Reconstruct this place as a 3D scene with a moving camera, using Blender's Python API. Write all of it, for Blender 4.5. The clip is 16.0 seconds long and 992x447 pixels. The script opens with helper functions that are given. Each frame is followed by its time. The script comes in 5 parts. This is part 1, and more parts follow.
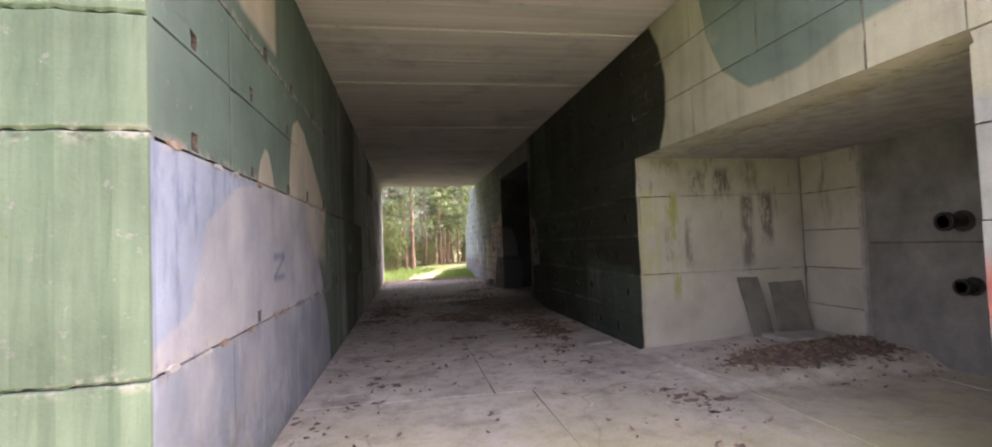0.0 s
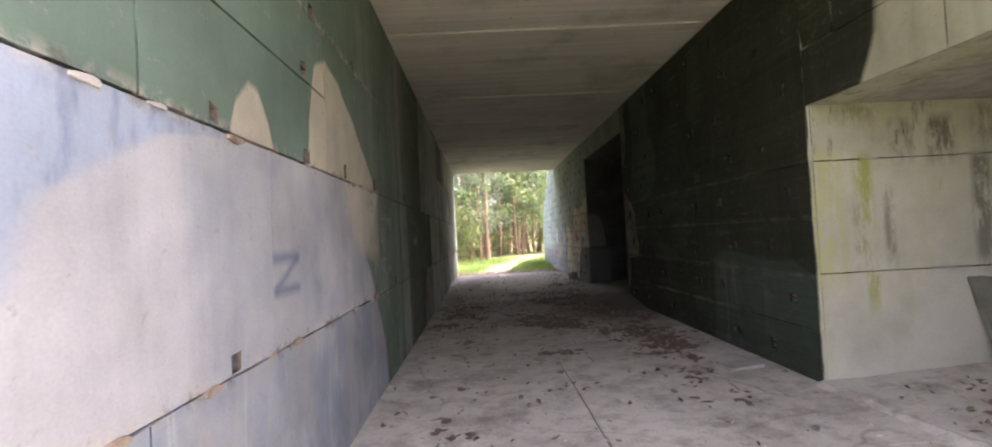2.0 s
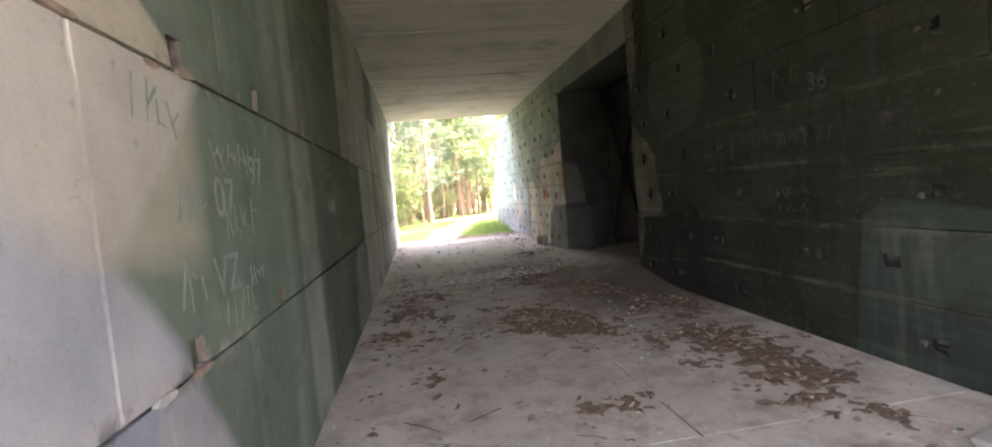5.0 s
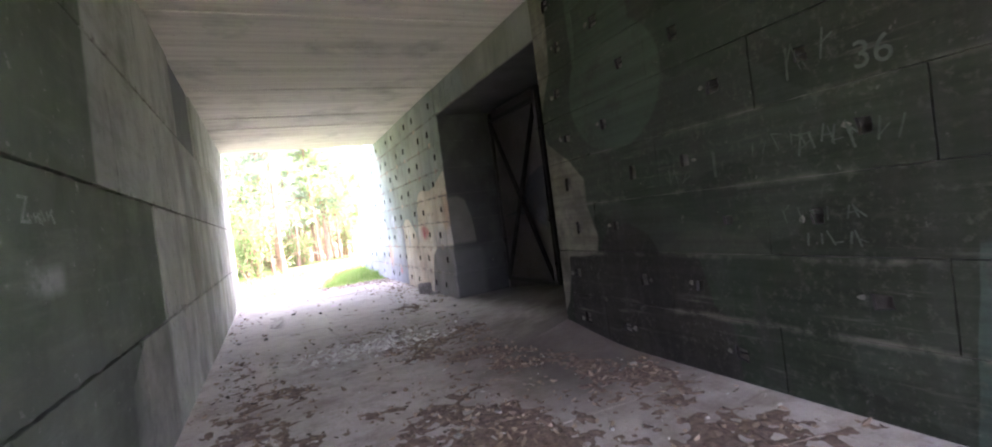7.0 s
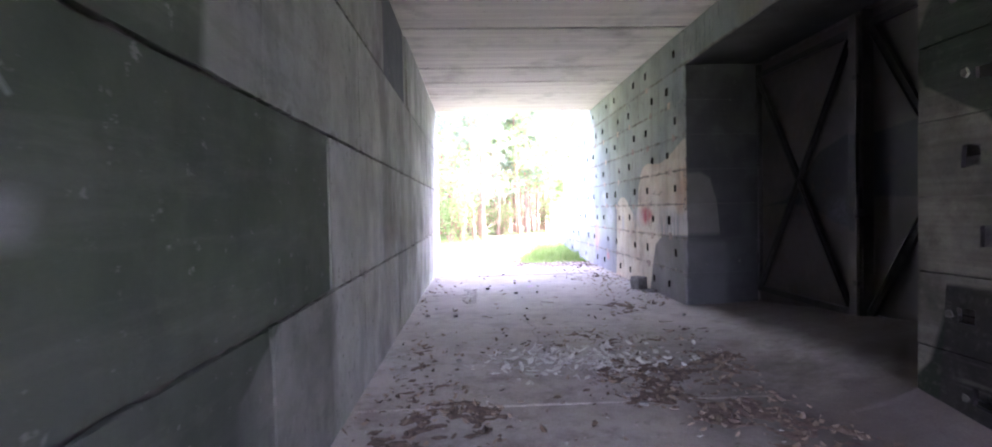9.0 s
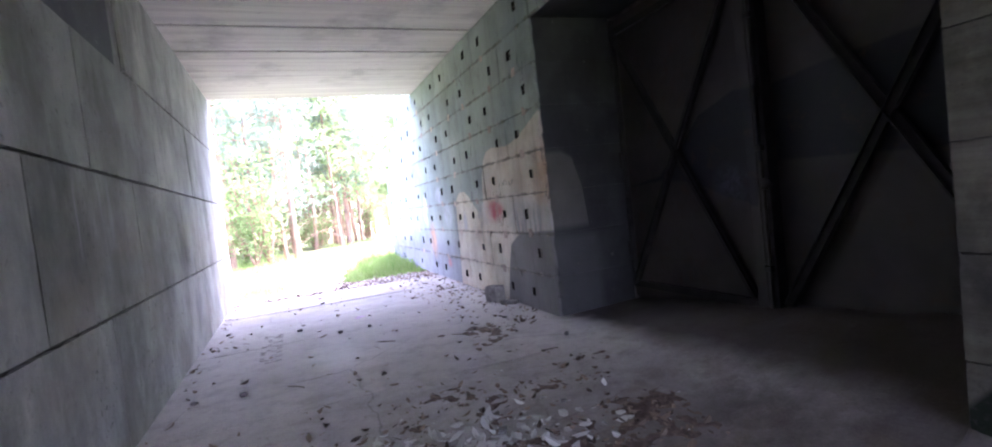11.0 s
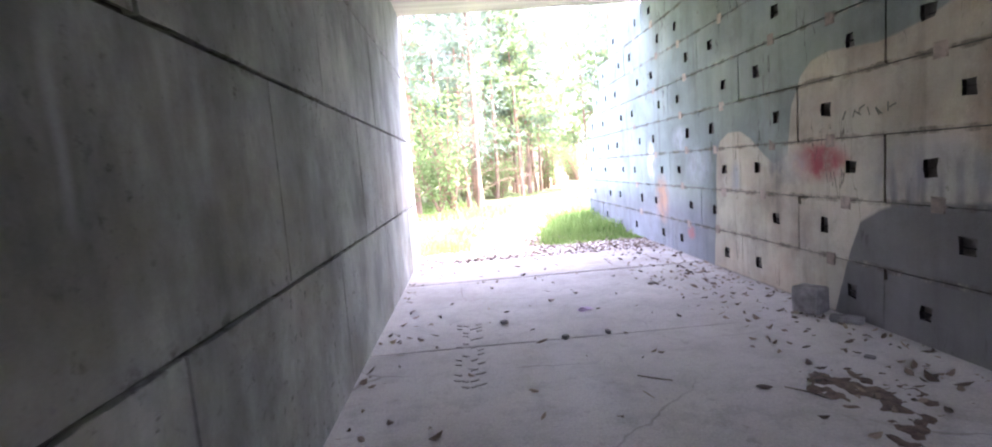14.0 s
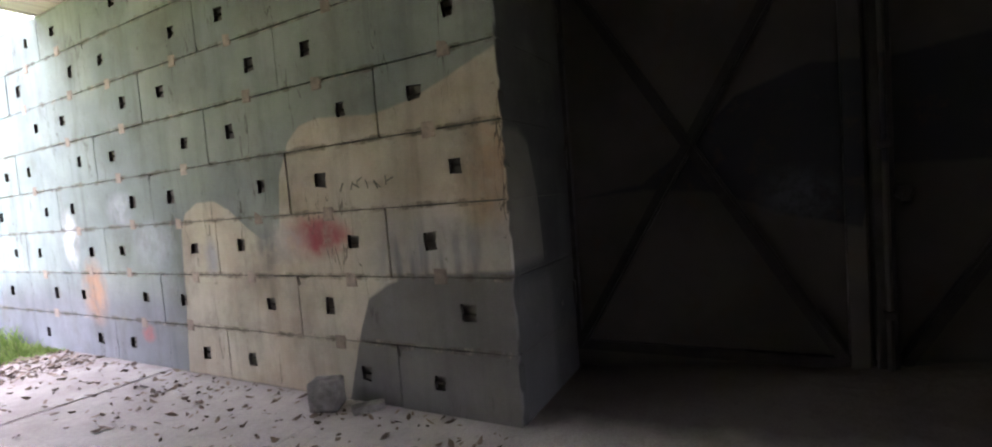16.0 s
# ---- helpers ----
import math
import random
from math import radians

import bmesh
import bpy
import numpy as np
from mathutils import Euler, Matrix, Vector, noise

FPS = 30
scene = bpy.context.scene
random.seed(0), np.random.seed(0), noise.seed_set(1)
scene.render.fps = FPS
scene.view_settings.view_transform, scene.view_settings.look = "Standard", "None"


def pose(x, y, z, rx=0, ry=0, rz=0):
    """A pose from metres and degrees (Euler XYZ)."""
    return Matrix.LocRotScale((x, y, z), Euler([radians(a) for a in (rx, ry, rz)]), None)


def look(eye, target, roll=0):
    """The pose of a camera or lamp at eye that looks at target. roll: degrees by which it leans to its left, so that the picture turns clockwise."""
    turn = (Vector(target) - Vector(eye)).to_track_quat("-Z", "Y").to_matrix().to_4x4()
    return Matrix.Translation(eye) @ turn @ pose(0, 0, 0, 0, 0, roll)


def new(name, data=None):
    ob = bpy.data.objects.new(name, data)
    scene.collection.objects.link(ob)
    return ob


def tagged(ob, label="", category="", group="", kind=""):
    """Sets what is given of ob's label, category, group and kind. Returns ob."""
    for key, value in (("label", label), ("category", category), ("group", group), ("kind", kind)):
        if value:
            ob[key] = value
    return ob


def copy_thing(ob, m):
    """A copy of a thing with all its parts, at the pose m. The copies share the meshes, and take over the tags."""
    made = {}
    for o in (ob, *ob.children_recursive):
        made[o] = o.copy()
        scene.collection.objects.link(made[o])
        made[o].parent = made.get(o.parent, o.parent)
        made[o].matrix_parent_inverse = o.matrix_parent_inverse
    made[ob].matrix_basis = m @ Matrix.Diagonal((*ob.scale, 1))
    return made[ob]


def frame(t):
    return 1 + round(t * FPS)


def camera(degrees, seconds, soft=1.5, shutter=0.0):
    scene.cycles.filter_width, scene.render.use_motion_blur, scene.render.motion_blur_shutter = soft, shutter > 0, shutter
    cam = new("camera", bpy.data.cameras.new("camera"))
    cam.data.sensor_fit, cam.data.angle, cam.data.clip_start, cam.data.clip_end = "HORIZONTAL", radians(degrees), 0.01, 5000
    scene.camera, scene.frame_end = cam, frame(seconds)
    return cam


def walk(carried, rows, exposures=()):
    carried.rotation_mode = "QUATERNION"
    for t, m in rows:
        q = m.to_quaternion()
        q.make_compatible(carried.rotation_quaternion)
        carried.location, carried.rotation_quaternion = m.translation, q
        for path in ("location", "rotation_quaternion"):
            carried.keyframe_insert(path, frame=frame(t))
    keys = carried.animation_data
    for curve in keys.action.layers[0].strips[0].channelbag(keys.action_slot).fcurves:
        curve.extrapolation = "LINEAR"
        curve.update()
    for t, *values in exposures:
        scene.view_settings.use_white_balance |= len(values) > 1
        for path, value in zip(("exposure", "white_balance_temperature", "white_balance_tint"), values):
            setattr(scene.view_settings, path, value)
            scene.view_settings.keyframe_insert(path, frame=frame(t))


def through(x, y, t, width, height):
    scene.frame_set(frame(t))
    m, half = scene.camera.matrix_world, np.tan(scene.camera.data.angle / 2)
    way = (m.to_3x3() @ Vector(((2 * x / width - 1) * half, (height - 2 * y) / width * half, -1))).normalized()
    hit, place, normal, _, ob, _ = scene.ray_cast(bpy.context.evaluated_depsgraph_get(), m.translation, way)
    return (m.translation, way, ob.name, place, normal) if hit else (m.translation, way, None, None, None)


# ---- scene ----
cam = camera(88.2, 16.0, soft=1.9, shutter=0.3)
PATH = [
    (0, (0.260, 0.062, 1.738), (0.642, 2.277, 1.825), -2.2),
    (0.5, (0.363, 0.530, 1.771), (0.695, 2.754, 1.834), -0.2),
    (1, (0.324, 1.067, 1.743), (0.652, 3.292, 1.747), -2.0),
    (1.5, (0.351, 1.620, 1.747), (0.538, 3.861, 1.806), -2.2),
    (2, (0.246, 2.133, 1.754), (0.308, 4.382, 1.809), -3.1),
    (2.5, (0.182, 2.757, 1.737), (0.336, 5.002, 1.791), -3.6),
    (3, (0.113, 3.372, 1.742), (0.346, 5.609, 1.704), -3.4),
    (3.5, (0.038, 3.986, 1.732), (0.532, 6.180, 1.701), -2.8),
    (3.7, (0.026, 4.256, 1.743), (0.521, 6.451, 1.690), -3.6),
    (5.8, (-0.107, 6.884, 1.745), (0.168, 9.111, 1.583), -5.0),
    (6, (-0.109, 7.133, 1.755), (0.282, 9.342, 1.588), -5.3),
    (6.5, (-0.113, 7.727, 1.762), (0.682, 9.830, 1.677), -5.9),
    (7, (0.048, 8.305, 1.784), (0.961, 10.361, 1.744), -7.4),
    (7.5, (0.189, 8.868, 1.734), (0.974, 10.977, 1.681), -3.2),
    (8, (0.128, 9.315, 1.768), (0.476, 11.538, 1.709), -3.1),
    (8.5, (0.061, 9.888, 1.739), (0.158, 12.134, 1.685), -2.2),
    (9, (0.117, 10.529, 1.737), (0.210, 12.775, 1.677), -1.3),
    (9.5, (0.303, 11.127, 1.755), (0.520, 13.365, 1.658), -2.1),
    (10, (0.453, 11.769, 1.728), (1.105, 13.921, 1.649), -5.7),
    (12.3, (0.369, 14.301, 1.744), (1.241, 16.369, 1.588), -6.5),
    (12.5, (0.341, 14.506, 1.762), (1.067, 16.629, 1.582), -4.3),
    (13, (0.181, 15.023, 1.748), (0.528, 17.238, 1.571), -3.3),
    (13.5, (0.154, 15.547, 1.737), (0.232, 17.786, 1.535), -4.5),
    (14, (0.095, 16.108, 1.730), (0.202, 18.342, 1.488), -4.4),
    (14.5, (0.136, 16.688, 1.728), (0.684, 18.856, 1.478), -5.5),
    (15, (0.267, 17.177, 1.775), (1.547, 19.017, 1.588), -5.4),
    (15.5, (0.310, 17.474, 1.790), (2.133, 18.784, 1.631), -6.4),
    (16, (0.366, 17.491, 1.812), (2.330, 18.579, 1.681), -4.5),
]
walk(cam, [(t, look(eye, target, roll)) for t, eye, target, roll in PATH],
     exposures=[(0.0, 2.97, 6550, 34), (1.0, 3.28, 6650, 31), (2.0, 3.5, 6550, 28), (3.5, 4.15, 6650, 27), (6.0, 5.12, 6450, 29), (6.5, 5.38, 6250, 31),
                (7.0, 5.45, 5900, 35), (8.0, 5.48, 5450, 39), (9.0, 5.5, 5450, 44), (9.5, 5.53, 5450, 43), (10.0, 5.4, 5300, 44),
                (12.5, 5.1, 5400, 36), (13.0, 5.1, 5550, 35), (13.5, 4.98, 5600, 35), (14.5, 4.75, 5500, 38), (15.0, 4.42, 5550, 36), (15.5, 4.28, 6100, 32), (16.0, 4.75, 6250, 31)])

# ---- world and sun: bright overcast day ----
world = bpy.data.worlds.new("sky")
scene.world = world
world.use_nodes = True
wn = world.node_tree.nodes
sky = wn.new("ShaderNodeTexSky")
sky.sky_type = 'NISHITA'
sky.sun_disc = False
sky.sun_elevation = radians(62)
sky.sun_rotation = radians(81)
sky.dust_density = 4.0
sky.ozone_density = 0.6
wn["Background"].inputs["Strength"].default_value = 0.15
veil = wn.new("ShaderNodeHueSaturation")      # thin white cloud
veil.inputs["Saturation"].default_value = 0.4
world.node_tree.links.new(sky.outputs[0], veil.inputs["Color"])
world.node_tree.links.new(veil.outputs[0], wn["Background"].inputs["Color"])
sun = new("sun", bpy.data.lights.new("sun", 'SUN'))
sun.data.energy = 1.9
sun.data.angle = radians(4)
sun.data.color = (1.0, 0.95, 0.88)
sun.matrix_world = look((53, 8, 100), (0, 0, 0))

# ---- plan, metres ----
XL, XR = -1.0, 3.763            # faces of the two long walls
Y_IN, Y_OUT = 2.87, 26.5        # roofed length
Z_CEIL = 4.78
COURSE, BLOCK = 0.6, 2.4
Z_BED = -0.0375                 # bed of the lowest course
BAY0, BAY1, BAY_X = 2.68, 7.5, 6.66
BAY_PANEL = 6.42               # where the limewashed blocks of the bay's back wall end
GATE0, GATE1, GATE_X = 14.60, 19.27, 5.10
GATE_TOP = Z_BED + 7 * COURSE
BAY_TOP = Z_BED + 5 * COURSE
UNIT = 1.125                    # the camouflage is laid out in units of this length


# ---- node helpers ----
class Nodes:
    def __init__(self, name):
        self.m = bpy.data.materials.new(name)
        self.m.use_nodes = True
        self.t = self.m.node_tree
        self.b = self.t.nodes["Principled BSDF"]
        self.b.inputs["Specular IOR Level"].default_value = 0.3

    def n(self, kind, **kw):
        node = self.t.nodes.new("ShaderNode" + kind)
        for k, v in kw.items():
            node.inputs[k.replace("_", " ")].default_value = v
        return node

    def put(self, value, socket):
        if isinstance(value, bpy.types.NodeSocket):
            self.t.links.new(value, socket)
        else:
            socket.default_value = value

    def math(self, op, a, b=0.0, c=0.0):
        node = self.t.nodes.new("ShaderNodeMath")
        node.operation = op
        for v, s in zip((a, b, c), node.inputs):
            self.put(v, s)
        return node.outputs[0]

    def mul(self, *v):
        out = v[0]
        for w in v[1:]:
            out = self.math('MULTIPLY', out, w)
        return out

    def xyz(self, warp=0.0, scale=1.0):
        g = self.t.nodes.new("ShaderNodeNewGeometry").outputs["Position"]
        if warp:
            nz = self.n("TexNoise", Scale=2.5, Detail=3.0)
            self.t.links.new(g, nz.inputs["Vector"])
            sub = self.t.nodes.new("ShaderNodeVectorMath")
            sub.operation = 'SUBTRACT'
            self.t.links.new(nz.outputs["Color"], sub.inputs[0])
            sub.inputs[1].default_value = (0.5, 0.5, 0.5)
            mad = self.t.nodes.new("ShaderNodeVectorMath")
            mad.operation = 'MULTIPLY_ADD'
            self.t.links.new(sub.outputs[0], mad.inputs[0])
            mad.inputs[1].default_value = (warp, warp, warp)
            self.t.links.new(g, mad.inputs[2])
            g = mad.outputs[0]
        if scale != 1.0:
            sc = self.t.nodes.new("ShaderNodeVectorMath")
            sc.operation = 'SCALE'
            self.t.links.new(g, sc.inputs[0])
            sc.inputs["Scale"].default_value = scale
            g = sc.outputs[0]
        s = self.t.nodes.new("ShaderNodeSeparateXYZ")
        self.t.links.new(g, s.inputs[0])
        return s.outputs[0], s.outputs[1], s.outputs[2]

    def noise(self, scale, detail=4.0, rough=0.55, stretch=(1, 1, 1), local=False):
        if local:
            g = self.t.nodes.new("ShaderNodeTexCoord").outputs["Object"]
        else:
            g = self.t.nodes.new("ShaderNodeNewGeometry").outputs["Position"]
        mp = self.t.nodes.new("ShaderNodeVectorMath")
        mp.operation = 'MULTIPLY'
        self.t.links.new(g, mp.inputs[0])
        mp.inputs[1].default_value = stretch
        nz = self.n("TexNoise", Scale=scale, Detail=detail, Roughness=rough)
        self.t.links.new(mp.outputs[0], nz.inputs["Vector"])
        return nz.outputs["Fac"]

    def step(self, v, lo, hi):
        node = self.t.nodes.new("ShaderNodeMapRange")
        self.put(v, node.inputs[0])
        node.inputs[1].default_value, node.inputs[2].default_value = lo, hi
        return node.outputs[0]

    def less(self, a, b, soft=0.02):
        return self.step(self.math('SUBTRACT', b, a), -soft, soft)

    def curve(self, v, points):
        """A smooth height over v through a few points."""
        lo, hi = points[0][0], points[-1][0]
        top = max(p[1] for p in points) + 0.001
        node = self.t.nodes.new("ShaderNodeValToRGB")
        node.color_ramp.interpolation = 'LINEAR'
        els = node.color_ramp.elements
        while len(els) < len(points):
            els.new(0.5)
        for e, (a, h) in zip(els, points):
            e.position = (a - lo) / (hi - lo)
        for e, (a, h) in zip(els, points):
            e.color = (h / top, h / top, h / top, 1)
        self.t.links.new(self.step(v, lo, hi), node.inputs[0])
        return self.mul(node.outputs["Color"], top)

    def mix(self, fac, a, b, kind='MIX'):
        node = self.t.nodes.new("ShaderNodeMix")
        node.data_type = 'RGBA'
        node.blend_type = kind
        self.put(fac, node.inputs[0])
        for v, s in ((a, node.inputs[6]), (b, node.inputs[7])):
            self.put((*v, 1) if isinstance(v, tuple) else v, s)
        return node.outputs[2]

    def done(self, color, rough=0.9, bump=None, strength=0.4, distance=0.01, metal=0.0):
        self.put((*color, 1) if isinstance(color, tuple) else color, self.b.inputs["Base Color"])
        self.put(rough, self.b.inputs["Roughness"])
        self.put(metal, self.b.inputs["Metallic"])
        if bump is not None:
            bn = self.n("Bump", Strength=strength, Distance=distance)
            self.t.links.new(bump, bn.inputs["Height"])
            self.t.links.new(bn.outputs[0], self.b.inputs["Normal"])
        return self.m

    def piece(self, color, amount=0.1):
        """Each cast piece slightly lighter or darker."""
        r = self.t.nodes.new("ShaderNodeObjectInfo").outputs["Random"]
        v = self.math('MULTIPLY_ADD', r, 2 * amount, 1 - amount)
        return self.mix(1.0, color, v, 'MULTIPLY')


def weather(k, color, bare=(0.33, 0.32, 0.30), grime=0.45, chips=0.62):
    """Wear on painted concrete: chipped spots, runs of dirt, blotches and grain."""
    spots = k.step(k.noise(9, 6, 0.7), chips, chips + 0.03)
    color = k.mix(k.mul(spots, 0.6), color, bare)
    runs = k.step(k.noise(1.0, 5, 0.6, (5, 5, 0.35)), 0.5, 0.75)
    color = k.mix(k.mul(runs, grime), color, (0.07, 0.07, 0.06))
    blot = k.noise(1.3, 5, 0.6)
    color = k.mix(0.55, color, k.mix(1.0, color, k.step(blot, 0.05, 0.75), 'MULTIPLY'))
    grain = k.noise(70, 3, 0.6)
    color = k.mix(0.13, color, k.mix(1.0, color, k.step(grain, 0.15, 0.65), 'MULTIPLY'))
    return color


def rough_bump(k):
    a = k.noise(45, 5, 0.65)
    b = k.noise(6, 4, 0.6)
    h = k.math('MULTIPLY_ADD', b, 1.4, k.mul(a, 0.5))
    pits = k.step(k.noise(28, 2, 0.5), 0.30, 0.36)
    return k.math('ADD', h, k.mul(pits, 0.5))


LETTER, SMEAR = (4.64, 5.0, 1.32, 1.50), (5.3, 1.52, 5.4, 1.06)
CREAM, SLATE = (0.60, 0.54, 0.43), (0.20, 0.194, 0.184)


def mat_left():
    k = Nodes("left_wall_paint")
    x, y, z = k.xyz(0.06, 1 / UNIT)
    dark = k.mix(k.step(k.noise(0.8, 3, 0.5), 0.42, 0.6), (0.17, 0.225, 0.175), (0.13, 0.175, 0.135))
    c = k.mix(k.step(k.noise(0.9, 4, 0.6, (1, 1.0, 0.28)), 0.5, 0.66), dark, (0.25, 0.27, 0.245))
    c = k.mix(k.mul(k.less(9.4, y, 0.5), 0.8), c, k.mix(k.step(k.noise(1.0, 4, 0.6), 0.4, 0.6), (0.096, 0.120, 0.072), (0.064, 0.082, 0.048)))
    band = k.step(k.noise(0.8, 4, 0.6, (1, 1.6, 0.22)), 0.44, 0.60)
    c = k.mix(k.mul(k.less(6.0, y, 0.8), k.less(y, 9.7, 0.8), 0.75), c, k.mix(band, (0.135, 0.19, 0.14), (0.23, 0.275, 0.225)))
    # greener and cleaner towards the entrance
    c = k.mix(k.less(y, 6.0, 1.4), c, (0.165, 0.235, 0.19))
    # bare grey half towards the far end
    edge = k.curve(z, [(0, 11.4), (0.76, 11.5), (0.97, 11.95), (1.005, 12.0), (1.02, 12.92), (2.07, 12.93), (2.1, 11.3), (4.3, 11.6)])
    grey = k.mix(k.step(k.noise(0.9, 5, 0.6, (1, 1.0, 0.55)), 0.38, 0.66), (0.60, 0.60, 0.54), (0.43, 0.445, 0.40))
    grey = k.mix(k.mul(k.less(y, 12.95, 0.1), k.less(z, 1.2, 0.1), 0.8), grey, k.mix(k.step(k.noise(1.7, 5, 0.65), 0.38, 0.62), (0.25, 0.25, 0.215), (0.15, 0.155, 0.13)))
    grey = k.mix(k.mul(k.less(y, 13.3, 0.6), k.less(2.08, z, 0.02), 0.7), grey, (0.27, 0.285, 0.25))
    c = k.mix(k.less(edge, y, 0.03), c, grey)
    # upright pale stripe beside the green panel and darker fields after it
    c = k.mix(k.mul(k.less(8.9, y, 0.05), k.less(y, 9.5, 0.05), 0.85), c, (0.33, 0.35, 0.305))
    c = k.mix(k.mul(k.less(9.55, y, 0.06), k.less(y, 11.6, 0.1), k.less(0.4, z, 0.1), k.less(z, 1.25, 0.12), 0.7), c, (0.115, 0.13, 0.105))
    c = k.mix(k.mul(k.less(9.2, y, 0.05), k.less(y, 10.1, 0.05), k.less(2.1, z, 0.01), 0.7), c, (0.13, 0.145, 0.12))
    rub = k.mul(k.step(k.noise(1.6, 5, 0.7, (1, 0.45, 3.5)), 0.5, 0.66), k.less(9.6, y, 0.2), k.less(y, 12.95, 0.05))
    c = k.mix(k.mul(rub, 0.38), c, (0.20, 0.215, 0.17))
    mott = k.mul(k.step(k.noise(2.4, 6, 0.72), 0.5, 0.62), k.less(7.3, y, 0.3), k.less(y, 13.2, 0.3))
    c = k.mix(k.mul(mott, 0.28), c, (0.055, 0.062, 0.045))
    # rain-washed dark runs and brown damp on the bare panels
    wet = k.mul(k.step(k.noise(1.2, 6, 0.7, (1, 1.2, 0.5)), 0.45, 0.62), k.less(13.4, y, 0.4))
    c = k.mix(k.mul(wet, 0.38), c, (0.145, 0.152, 0.135))
    damp = k.mul(k.step(k.noise(1.1, 6, 0.7), 0.46, 0.64), k.less(14.0, y, 0.5), k.less(y, 18.5, 1.0))
    c = k.mix(k.mul(damp, 0.42), c, (0.21, 0.19, 0.15))
    dark = k.mul(k.step(k.noise(1.6, 5, 0.7, (1, 1.3, 0.5)), 0.36, 0.56), k.less(14.97, y, 0.03), k.less(y, 16.1, 0.25), k.less(1.2, z, 0.3), k.less(z, 2.07, 0.01))
    c = k.mix(k.mul(dark, 0.5), c, (0.11, 0.112, 0.10))
    beige = k.mul(k.step(k.noise(0.9, 5, 0.65), 0.44, 0.62), k.less(13.6, y, 0.4), k.less(z, 1.75, 0.4))
    c = k.mix(k.mul(beige, 0.55), c, (0.43, 0.39, 0.31))
    specks = k.mul(k.step(k.noise(13, 5, 0.7), 0.58, 0.66), k.step(k.noise(1.4, 3, 0.5), 0.42, 0.6), k.less(12.0, y, 0.5))
    c = k.mix(k.mul(specks, 0.65), c, (0.10, 0.095, 0.08))
    for cy, w, z0, z1 in ((16.31, 0.035, 1.58, 2.06), (16.1, 0.02, 1.75, 2.02), (17.76, 0.05, 1.48, 1.68), (15.62, 0.02, 1.5, 1.95)):
        run = k.mul(k.less(k.math('ABSOLUTE', k.math('SUBTRACT', y, cy)), w, w * 0.7), k.less(z0, z, 0.1), k.less(z, z1, 0.04))
        c = k.mix(k.mul(run, 0.6), c, (0.60, 0.60, 0.58))
    # pale lower rows of the first panels
    edge = k.curve(z, [(0, 7.6), (0.5, 7.5), (1.14, 7.05), (1.45, 6.75), (1.8, 7.2), (2.085, 7.45)])
    low = k.less(z, 2.085, 0.01)
    pale = k.mix(k.step(k.noise(1.6, 3, 0.5), 0.45, 0.62), (0.45, 0.445, 0.465), (0.40, 0.41, 0.45))
    edge2 = k.curve(z, [(0.9, 2.3), (1.1, 2.5), (1.25, 2.95), (1.73, 3.2), (1.98, 3.7), (2.1, 4.4)])
    blue = k.mix(k.step(k.noise(9, 4, 0.6, (1, 1, 0.3)), 0.5, 0.68), (0.34, 0.39, 0.49), (0.23, 0.27, 0.37))
    pale = k.mix(k.mul(k.less(y, edge2, 0.05), k.less(1.02, z, 0.01)), pale, blue)
    bottom = k.step(k.noise(1.4, 3, 0.6, (1, 1.5, 0.8)), 0.46, 0.6)
    pale = k.mix(k.mul(bottom, k.less(z, 1.01, 0.01), 0.85), pale, (0.31, 0.345, 0.415))
    drops = k.mul(k.step(k.noise(3.0, 4, 0.65, (1, 2.2, 0.12)), 0.60, 0.68), k.less(z, 1.01, 0.01), k.less(2.9, y, 0.3))
    pale = k.mix(k.mul(drops, 0.6), pale, (0.60, 0.60, 0.62))
    c = k.mix(k.mul(low, k.less(y, edge, 0.05)), c, pale)
    # soft sprayed letter and a blurred smear beside it
    def dash(y0, z0, y1, z1, w, soft):
        ln = math.hypot(y1 - y0, z1 - z0)
        uy, uz = (y1 - y0) / ln, (z1 - z0) / ln
        py, pz = k.math('SUBTRACT', y, y0), k.math('SUBTRACT', z, z0)
        u = k.math('ADD', k.mul(py, uy), k.mul(pz, uz))
        v = k.math('ABSOLUTE', k.math('SUBTRACT', k.mul(py, uz), k.mul(pz, uy)))
        return k.mul(k.less(v, w, soft), k.less(-0.01, u, soft), k.less(u, ln + 0.01, soft))
    ZY0, ZY1, ZZ0, ZZ1 = LETTER
    for a, b, d, e, w in ((ZY0, ZZ1, ZY1, ZZ1, 0.028), (ZY1, ZZ1, ZY0, ZZ0, 0.022), (ZY0, ZZ0, ZY1, ZZ0, 0.026)):
        c = k.mix(k.mul(dash(a, b, d, e, w, 0.022), 0.75), c, (0.17, 0.20, 0.29))
    c = k.mix(k.mul(dash(SMEAR[0], SMEAR[1], SMEAR[2], SMEAR[3], 0.06, 0.07), k.step(k.noise(3, 4, 0.6), 0.36, 0.56), 0.6), c, (0.24, 0.27, 0.36))
    # cream tongues above the second joint
    tongue = k.curve(y, [(4.1, 1.5), (4.18, 2.0), (4.28, 2.25), (4.42, 2.38), (4.53, 2.36), (4.64, 2.22), (4.76, 1.9), (5.1, 1.5), (5.22, 1.9), (5.3, 2.4),
                         (5.45, 2.8), (5.7, 2.93), (6.04, 2.85), (6.5, 2.62), (7.0, 2.32), (7.35, 2.1), (7.5, 1.5)])
    c = k.mix(k.mul(k.less(z, tongue, 0.02), k.less(2.085, z, 0.01)), c, CREAM)
